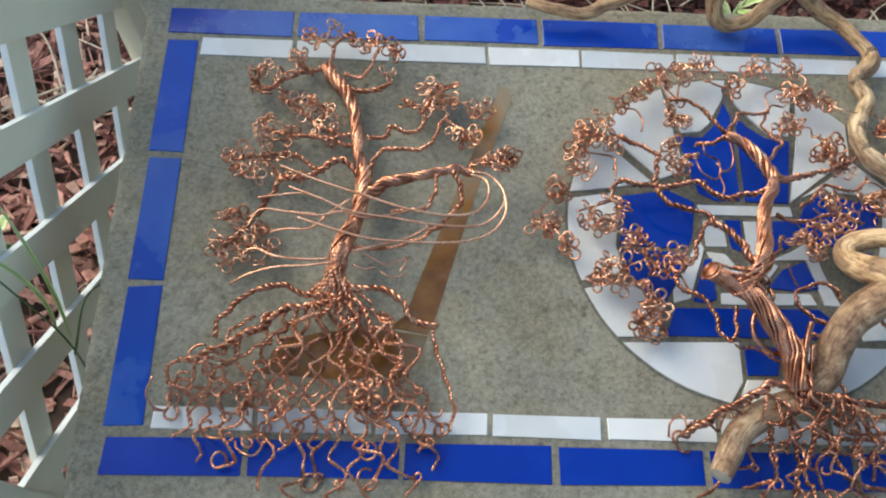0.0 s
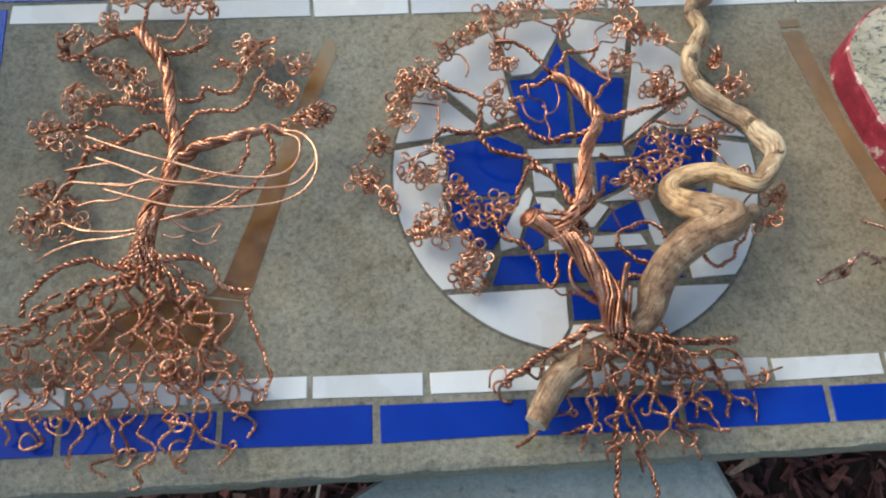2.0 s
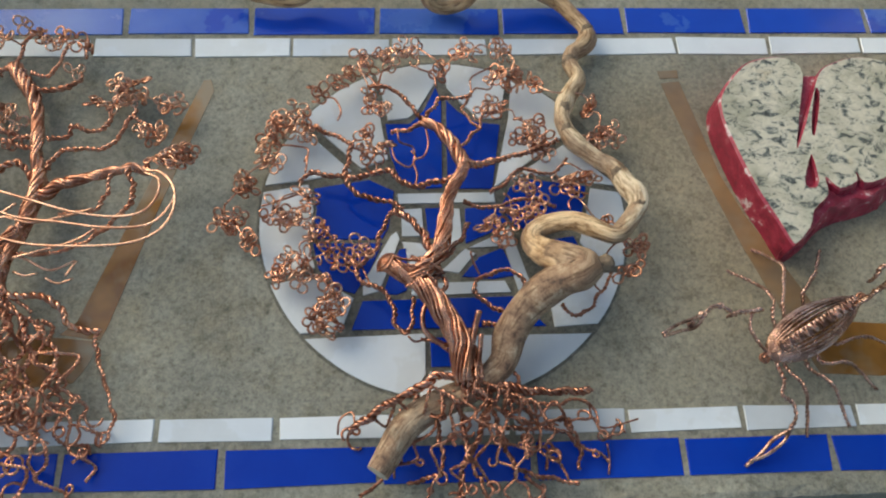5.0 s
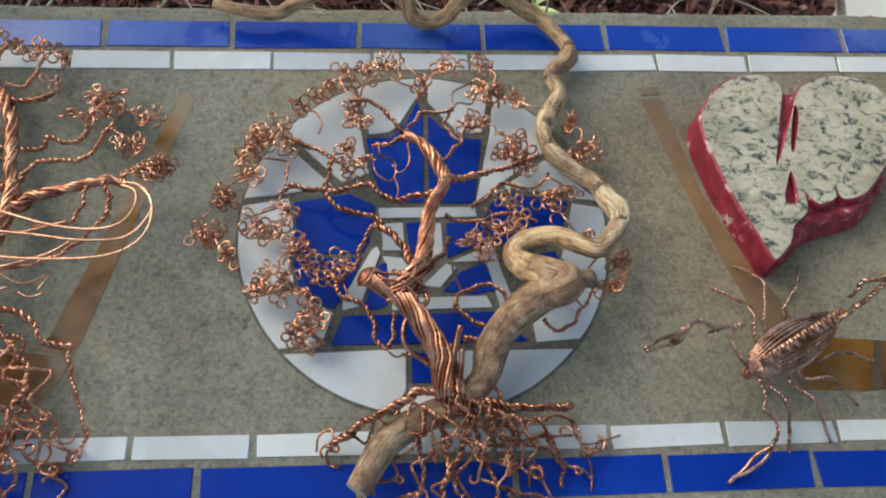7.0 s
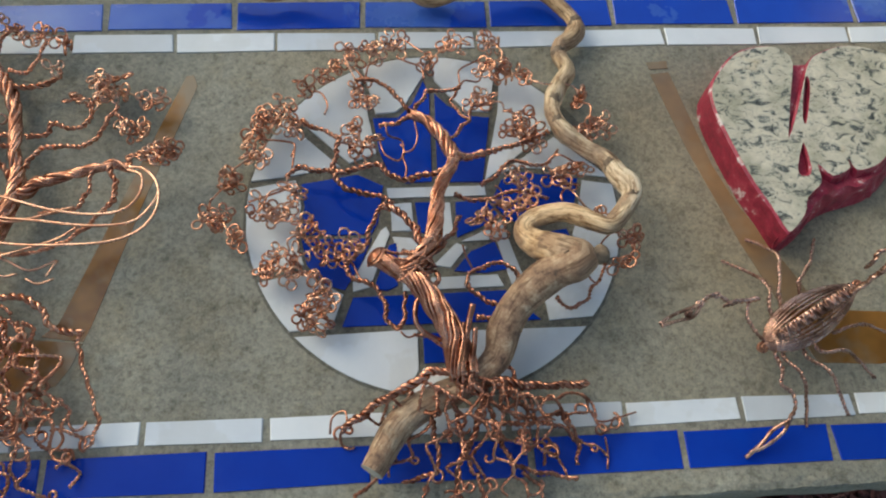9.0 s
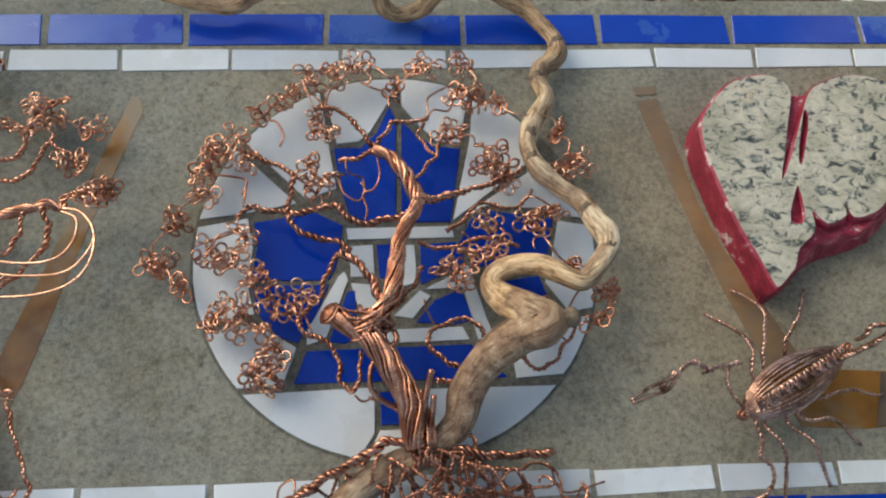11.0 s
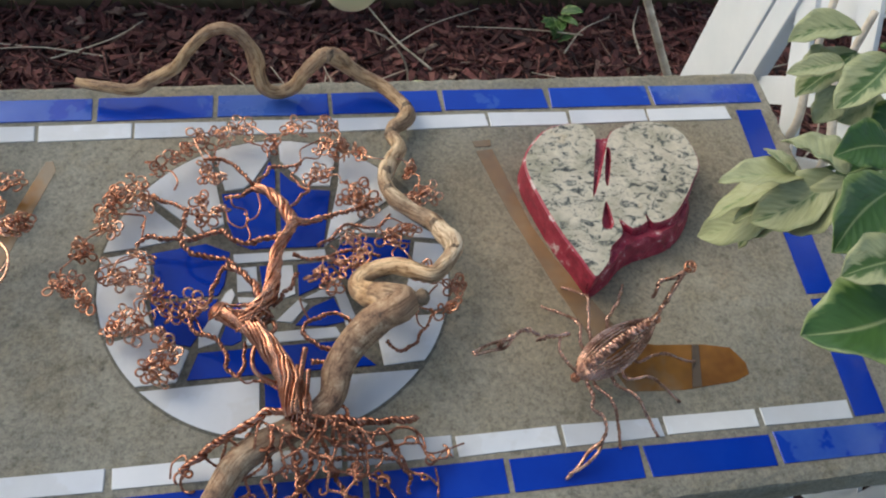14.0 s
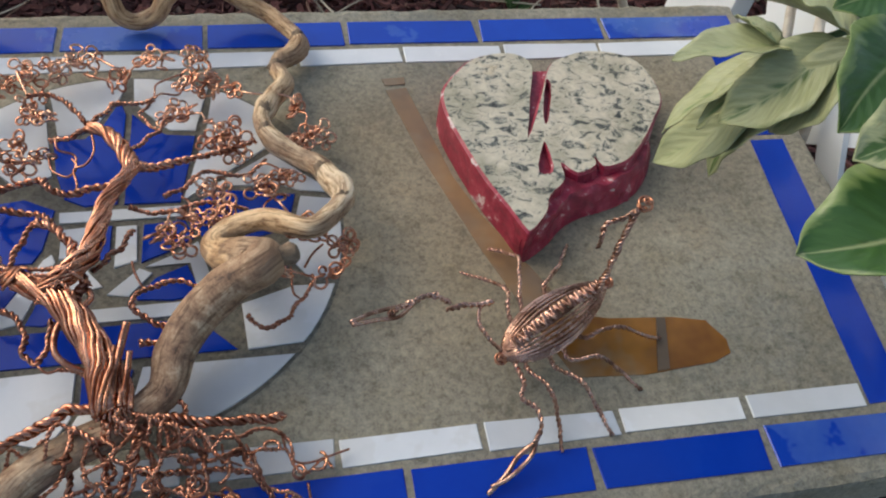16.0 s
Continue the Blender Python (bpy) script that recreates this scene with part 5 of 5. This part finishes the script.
# ---- lattice sides of the arbour ----
def lattice(x, label, mat, rise, fall):
    t = thing("lattice_panel", label, "lattice", "arbour lattice sides", (x, 0.07, 0.02))
    y0, y1, z0, z1 = -0.215, 0.36, 0.03, 0.62
    inv = Matrix.Translation((-x, -0.07, -0.02))

    def slat(lean, c, depth):
        # the line at this lean (degrees from level) and distance c from the panel's corner, clipped to the panel
        dy, dz = math.cos(radians(lean)), math.sin(radians(lean))
        ny, nz = -dz, dy
        ends = []
        for z in (z0, z1):
            y = (c - nz * z) / ny
            if y0 <= y <= y1:
                ends.append((y, z))
        for y in (y0, y1):
            z = (c - ny * y) / nz
            if z0 < z < z1:
                ends.append((y, z))
        if len(ends) < 2:
            return
        (ya, za), (yb, zb) = ends[0], ends[1]
        n = math.hypot(yb - ya, zb - za)
        if n < 0.04:
            return
        bm = bmesh.new()
        box(bm, (-0.0035, -n / 2 - 0.012, -0.0195), (0.0035, n / 2 + 0.012, 0.0195), 0.0008)
        bm.normal_update()
        # narrow edges get white paint: the light on them put into the colour
        for f in bm.faces:
            f.material_index = 0 if abs(f.normal.x) > 0.5 else 1
        a = math.atan2(zb - za, yb - ya)
        bmesh.ops.transform(bm, verts=bm.verts[:], matrix=inv @ Matrix.Translation((x + depth, (ya + yb) / 2, (za + zb) / 2)) @ Matrix.Rotation(a, 4, "X"))
        part("slat", bm, [mat, white_mat], t)

    for i in range(-5, 9):
        slat(-45.0, fall + 0.1067 * i, 0.0038)
        slat(52.5, rise + 0.119 * i, -0.0038)
    for y in (y0 - 0.012, y1 + 0.012):
        bm = bmesh.new()
        box(bm, (x - 0.013, y - 0.019, 0.0), (x + 0.013, y + 0.019, z1 + 0.02), 0.002, inv)
        part("stile", bm, mat, t)
    for z in (z0 - 0.008, z1 + 0.02):
        bm = bmesh.new()
        box(bm, (x - 0.0115, y0 + 0.0075, z - 0.018), (x + 0.0115, y1 - 0.0075, z + 0.018), 0.002, inv)
        part("rail", bm, mat, t)
    return t


lattice(-0.68, "cream-painted wooden lattice panel beside bench end", paint_mat, 0.0665, 0.0735)
lattice(0.688, "white painted lattice panel behind leafy shrub", white_mat, 0.034, 0.060)


def post(x, y, label, high, wide=0.072, deep=0.072):
    t = thing("arbour_post", label, "post", "arbour posts", (x, y, 0))
    bm = bmesh.new()
    box(bm, (-wide / 2, -deep / 2, 0.0), (wide / 2, deep / 2, high), 0.004)
    part("shaft", bm, white_mat, t)
    bm = bmesh.new()
    box(bm, (-wide / 2 - 0.007, -deep / 2 - 0.007, 0.0), (wide / 2 + 0.007, deep / 2 + 0.007, 0.03), 0.003)
    part("foot", bm, white_mat, t)


post(0.779, 0.555, "tall white rectangular arbour post behind bench corner", 1.98, 0.045, 0.125)
post(-0.640, 0.43, "white square post at bench corner", 0.66)
post(-0.72, -0.285, "tall white square arbour post beside lattice", 1.98)
post(1.12, -0.285, "tall white square arbour post beside lattice", 1.98)
beam = thing("arbour_beam", "white painted wooden beam across arbour top", "beam", "", (0, -0.285, 1.98))
bm = bmesh.new()
box(bm, (-0.78, -0.03, 0.0), (1.18, 0.03, 0.06), 0.003)
part("board", bm, white_mat, beam)
bm = bmesh.new()
box(bm, (0.047, 0.03, 0.005), (0.077, 0.40, 0.04), 0.003)
part("arm", bm, white_mat, beam)

# ---- hanging ornament ----
chime = thing("hanging_bell", "cream tapered bell-shaped hanging ornament with brown stain", "hanging ornament", "", (0.060, 0.082, 0.737))
bm = bmesh.new()
prof = [(0.0, 0.0), (0.010, 0.0012), (0.017, 0.005), (0.0215, 0.012), (0.0245, 0.024), (0.0265, 0.045), (0.028, 0.075), (0.029, 0.105), (0.027, 0.125), (0.018, 0.14), (0.005, 0.146), (0.0, 0.146)]
rows = []
for r, z in prof:
    rows.append([bm.verts.new((max(r, 1e-4) * math.cos(a * math.tau / 32), max(r, 1e-4) * math.sin(a * math.tau / 32), z)) for a in range(32)])
for lo, hi in zip(rows, rows[1:]):
    for a in range(32):
        bm.faces.new((lo[a], lo[(a + 1) % 32], hi[(a + 1) % 32], hi[a]))
part("body", bm, cup_mat, chime, smooth=True)
w = Wires()
w.tube(np.array([(0, 0, 0.14), (0, 0, 0.6), (0, 0, 1.253)]), 0.001, 6)
w.place("cord", straw_mat, chime)
bm = bmesh.new()
patch = []
for i in range(9):
    for j in range(5):
        a = -1.9 + i * 0.085
        z = 0.052 + j * 0.0028 + 0.001 * math.sin(i * 1.7)
        rr = float(np.interp(z, [p[1] for p in prof[1:9]], [p[0] for p in prof[1:9]])) + 0.0003
        patch.append(bm.verts.new((rr * math.cos(a), rr * math.sin(a), z)))
for i in range(8):
    for j in range(4):
        bm.faces.new((patch[i * 5 + j], patch[i * 5 + 5 + j], patch[i * 5 + 6 + j], patch[i * 5 + 1 + j]))
part("stain", bm, stain_mat, chime, smooth=True)


# ---- plants ----
def leaf(plant, base, tip, width, mat=None, curl=0.18, world=False, name="leaf", fold=0.36):
    b = Vector(base) if world else Vector(mm(base))
    e = Vector(tip) if world else Vector(mm(tip))
    ax_ = e - b
    n = ax_.length
    side = ax_.cross(Vector((0, 0, 1)))
    side.normalize()
    up = side.cross(ax_).normalized()
    tiltv = random.uniform(-0.35, 0.35)
    side, up = side * math.cos(tiltv) + up * math.sin(tiltv), up * math.cos(tiltv) - side * math.sin(tiltv)
    bm = bmesh.new()
    uv = bm.loops.layers.uv.new("UVMap")
    NU, NV = 18, 8
    grid = []
    half = width / 2000 if not world else width / 2
    ph, bend = random.uniform(0, 6.28), random.uniform(-0.10, 0.10)
    for i in range(NU + 1):
        s = i / NU
        wv = half * 2.3 * s ** 0.62 * (1 - s) ** 0.86 * (1 + 0.06 * math.sin(s * 17 + ph)) + 0.0005
        sway = side * (n * bend * math.sin(math.pi * s))
        rowv = []
        for j in range(NV + 1):
            v = j / NV * 2 - 1
            ripple = 0.055 * half * math.sin(s * 21 + ph + (1.7 if v > 0 else 0)) * v * v
            quilt = 0.006 * half * math.sin((s - 0.3 * abs(v)) * 62) * math.sin(math.pi * abs(v))
            p = b + ax_ * s + sway + side * (wv * v) + up * (abs(v) ** 1.3 * wv * fold - n * curl * (s - 0.5) ** 2 + ripple + quilt)
            rowv.append((bm.verts.new(p), (s - 0.3 * abs(v) + (5 if v > 0 else 0), abs(v))))
        grid.append(rowv)
    for i in range(NU):
        for j in range(NV):
            q = (grid[i][j], grid[i + 1][j], grid[i + 1][j + 1], grid[i][j + 1])
            f = bm.faces.new([x[0] for x in q])
            off = 5 if j >= NV // 2 else 0
            for lp, x in zip(f.loops, q):
                u, w_ = x[1]
                lp[uv].uv = (u % 5 if u > 2 else u, w_) if not off else (u if u > 2 else u + 5, w_)
    ob = part(name, bm, mat or varieg_mat, plant, smooth=True)
    sol = ob.modifiers.new("thickness", "SOLIDIFY")
    sol.thickness = 0.0006
    return ob


def stem(plant, pts, r, name="stem", mat=None):
    w = Wires()
    path = glide(pts, 0.01)
    w.tube(path, np.linspace(r, r * 0.5, len(path)), 7)
    w.place(name, mat or stem_mat, plant)


shrub = thing("variegated_shrub", "leafy shrub with cream-edged green leaves overhanging bench end", "shrub")
def spray(*leaves):
    for base, tip, width, mat in leaves:
        leaf(shrub, base, tip, width, mat)


# spray that hangs over the bench corner
spray(((396, -66, 230), (352, -54, 145), 46, cream_mat), ((394, -93, 280), (352, -92, 222), 46, varieg_mat),
      ((397, -99, 288), (366, -58, 280), 62, cream_mat), ((372, -81, 268), (362, -52, 262), 24, cream_mat),
      ((380, -82, 268), (320, -74, 254), 36, cream_mat), ((385, -80, 258), (339, -66, 188), 36, cream_mat))
spray(((402, -72, 215), (388, -68, 142), 34, varieg_mat), ((396, -103, 287), (376, -104, 225), 40, cream_mat),
      ((388, -88, 262), (350, -80, 205), 34, cream_mat), ((404, -84, 240), (372, -78, 176), 34, cream_mat))
# broad green leaves at the bench end
spray(((430, -85, 300), (386, -88, 296), 44, green_mat), ((415, -122, 302), (354, -164, 292), 58, green_mat),
      ((398, -178, 302), (344, -186, 300), 46, varieg_mat), ((408, -198, 284), (322, -210, 271), 80, green_mat),
      ((520, -20, 262), (470, -40, 246), 48, green_mat), ((470, -58, 268), (428, -66, 240), 40, green_mat),
      ((450, -140, 282), (408, -150, 262), 44, varieg_mat))
# leaves in front of the corner post
spray(((499, 59, 252), (437, 27, 232), 50, varieg_mat), ((509, 32, 272), (437, -16, 264), 54, varieg_mat),
      ((473, 39, 260), (423, 36, 250), 26, cream_mat), ((467, 24, 245), (457, 9, 215), 34, cream_mat),
      ((511, 20, 240), (476, 6, 220), 38, cream_mat), ((505, 75, 262), (440, 74, 250), 44, varieg_mat),
      ((480, 66, 246), (448, 46, 236), 36, cream_mat))
stem(shrub, [(0.86, -0.10, 0.0), (0.82, -0.09, 0.3), (0.70, -0.07, 0.6), (0.56, -0.062, 0.72), (0.46, -0.075, 0.735), (0.384, -0.08, 0.712)], 0.0045)
stem(shrub, [(0.84, -0.10, 0.15), (0.74, -0.14, 0.5), (0.60, -0.16, 0.66), (0.46, -0.165, 0.69)], 0.005)
stem(shrub, [(0.82, -0.09, 0.3), (0.72, 0.0, 0.58), (0.60, 0.04, 0.7), (0.50, 0.04, 0.725)], 0.005)
stem(shrub, [(0.74, -0.14, 0.5), (0.62, -0.22, 0.64), (0.44, -0.27, 0.70)], 0.004)
stem(shrub, [(0.70, -0.07, 0.6), (0.58, -0.08, 0.72), (0.46, -0.096, 0.748), (0.395, -0.1, 0.738)], 0.003)
stem(shrub, [(0.80, 0.0, 0.0), (0.70, 0.18, 0.2), (0.655, 0.200, 0.37), (0.656, 0.215, 0.43), (0.656, 0.25, 0.49), (0.66, 0.29, 0.58)], 0.009, "woody_stem", bark_mat)
stem(shrub, [(0.80, -0.02, 0.0), (0.71, 0.11, 0.2), (0.658, 0.150, 0.45), (0.656, 0.195, 0.495), (0.66, 0.22, 0.60)], 0.009, "woody_stem", bark_mat)
for i in range(26):
    a = random.uniform(0, 6.28)
    c = Vector((random.uniform(0.76, 0.98), random.uniform(-0.22, 0.22), random.uniform(0.35, 0.78)))
    d = Vector((math.cos(a), math.sin(a), random.uniform(-0.5, 0.1))) * random.uniform(0.07, 0.12)
    leaf(shrub, c, c + d, random.uniform(0.035, 0.055), green_mat if i % 2 else varieg_mat, world=True)

# unseen upper bush, added to shade the right half of the bench
stem(shrub, [(0.95, -0.12, 0.0), (1.0, -0.14, 0.6), (1.08, -0.10, 1.2), (1.12, -0.05, 1.7)], 0.014, "woody_stem", bark_mat)
stem(shrub, [(1.0, 0.02, 0.0), (1.02, 0.06, 0.7), (1.14, 0.14, 1.3), (1.18, 0.12, 1.8)], 0.013, "woody_stem", bark_mat)
for i in range(190):
    a = random.uniform(0, 6.28)
    c = Vector((random.uniform(0.92, 1.45), random.uniform(-0.45, 0.45), random.uniform(0.55, 1.95)))
    d = Vector((math.cos(a), math.sin(a), random.uniform(-0.7, 0.1))) * random.uniform(0.12, 0.17)
    leaf(shrub, c, c + d, random.uniform(0.07, 0.10), green_mat if i % 3 else varieg_mat, world=True)

weed = thing("weed", "small pale green weed growing from mulch", "weed", "weeds in the mulch", (0.215, 0.60, 0.0))
for i in range(9):
    a = i * 0.75 + 0.3
    b = Vector((0, 0, 0.015 + 0.008 * i))
    leaf(weed, b, b + Vector((math.cos(a), math.sin(a), 0.55)) * random.uniform(0.035, 0.06), 0.016, weed_mat, world=True)
stem(weed, [(0, 0, 0), (0.003, 0.002, 0.06), (0.006, 0, 0.1)], 0.0025)
weed2 = thing("weed", "broad-leaved green weed behind lattice", "weed", "weeds in the mulch", (-0.93, 0.13, 0.0))
for i in range(8):
    a = i * 0.8
    b = Vector((0, 0, 0.06 + 0.012 * i))
    leaf(weed2, b, b + Vector((math.cos(a), math.sin(a), 0.2)) * random.uniform(0.07, 0.10), 0.05, weed_mat if i % 2 else green_mat, world=True)
stem(weed2, [(0, 0, 0), (0.004, 0.0, 0.08), (0.0, 0.004, 0.16)], 0.003)
weed3 = thing("weed", "low clover-like green weed in mulch", "weed", "weeds in the mulch", (0.56, 0.79, 0.0))
for i in range(9):
    a = i * 0.75
    b = Vector((0, 0, 0.02 + 0.009 * i))
    leaf(weed3, b, b + Vector((math.cos(a), math.sin(a), 0.3)) * random.uniform(0.03, 0.05), 0.026, green_mat, world=True)
stem(weed3, [(0, 0, 0), (0.004, 0.0, 0.04), (0.0, 0.004, 0.08)], 0.002)

grass = thing("grass_stalk", "thin green grass stalk in front of lattice", "grass")
stem(grass, [(-0.66, -0.16, 0.0), (-0.652, -0.12, 0.18), (-0.656, -0.07, 0.33), (-0.66, -0.06, 0.5)], 0.0016)
stem(grass, [(-0.656, -0.075, 0.32), (-0.64, -0.03, 0.36), (-0.62, 0.0, 0.35)], 0.0014)
leaf(grass, (-0.656, -0.07, 0.33), (-0.668, 0.0, 0.52), 0.004, weed_mat, world=True, name="blade")
leaf(grass, (-0.656, -0.07, 0.36), (-0.672, -0.05, 0.54), 0.004, weed_mat, world=True, name="blade")

rng = np.random.default_rng(21)
for i in range(80):
    t = thing("dry_twig", "thin dry straw-coloured twig lying on mulch", "twig", "dry twigs")
    a, n = rng.uniform(0, 3.14), rng.uniform(0.08, 0.28)
    c = np.array((rng.uniform(-0.9, 1.0), rng.uniform(0.36, 0.84), 0.03))
    if i >= 55:
        c = np.array((rng.uniform(-0.35, 0.12), rng.uniform(0.36, 0.62), 0.034))
        a = rng.normal(2.1, 0.35)
    if 18 < i < 28:
        c = np.array((rng.uniform(-0.5, 0.6), rng.uniform(-0.45, -0.2), 0.03))
    dv = np.array((math.cos(a), math.sin(a), rng.uniform(-0.05, 0.12))) * n / 2
    stem(t, [c - dv, c + np.array((rng.normal(0, 0.012), rng.normal(0, 0.012), 0.006)), c + dv], 0.0028 if i < 28 else 0.0018, "shoot", straw_mat)
arch = thing("dry_grass_stem", "thin dry grass stem arching over mulch", "grass")
stem(arch, [(0.214, 0.5, 0.0), (0.212, 0.5, 0.12), (0.208, 0.5, 0.20), (0.199, 0.5, 0.254), (0.169, 0.5, 0.303), (0.135, 0.5, 0.322)], 0.0022, "stalk", straw_mat)
stake = thing("garden_stake", "thin weathered white wooden stake", "stake", "", (0.775, 0.5, 0.0))
stem(stake, [(0.0, 0.0, 0.0), (-0.178, 0.0, 0.3), (-0.37, 0.0, 0.63)], 0.0085, "rod", bark_mat)

# low board fence behind the mulch bed
fence = thing("board_fence", "low weathered brown wooden board fence behind mulch bed", "fence", "", (0.2, 0.92, 0.0))
for r in range(2):
    for a, b in ((-2.2, -1.0), (-1.0, 0.14), (0.14, 1.3), (1.3, 2.4)):
        bm = bmesh.new()
        box(bm, (a + 0.002, -0.018, 0.003 + r * 0.092), (b - 0.002, 0.018, 0.091 + r * 0.092), 0.003)
        part("plank", bm, board_mat, fence)
for x in (-1.6, -0.4, 0.8, 2.0):
    bm = bmesh.new()
    box(bm, (x - 0.035, 0.019, 0.0), (x + 0.035, 0.085, 0.19), 0.003)
    part("stake", bm, board_mat, fence)

# lawn beyond the front support
lawn = np.random.default_rng(31)
vs, fs = [], []
for i in range(2600):
    x, y = lawn.uniform(-0.9, 0.9), lawn.uniform(-1.0, -0.62)
    a, h, b = lawn.uniform(0, 6.28), lawn.uniform(0.03, 0.07), lawn.normal(0, 0.02, 2)
    k = len(vs)
    dx, dy = 0.0022 * math.cos(a), 0.0022 * math.sin(a)
    vs += [(x - dx, y - dy, 0), (x + dx, y + dy, 0), (x + b[0] * 0.4 + dx * 0.7, y + b[1] * 0.4 + dy * 0.7, h * 0.6), (x + b[0] * 0.4 - dx * 0.7, y + b[1] * 0.4 - dy * 0.7, h * 0.6), (x + b[0], y + b[1], h)]
    fs += [(k, k + 1, k + 2, k + 3), (k + 3, k + 2, k + 4)]
me = bpy.data.meshes.new("lawn")
me.from_pydata(vs, [], fs)
me.materials.append(stem_mat)
tagged(new("lawn", me), "short green lawn grass in front of bench", "grass", kind="stuff")
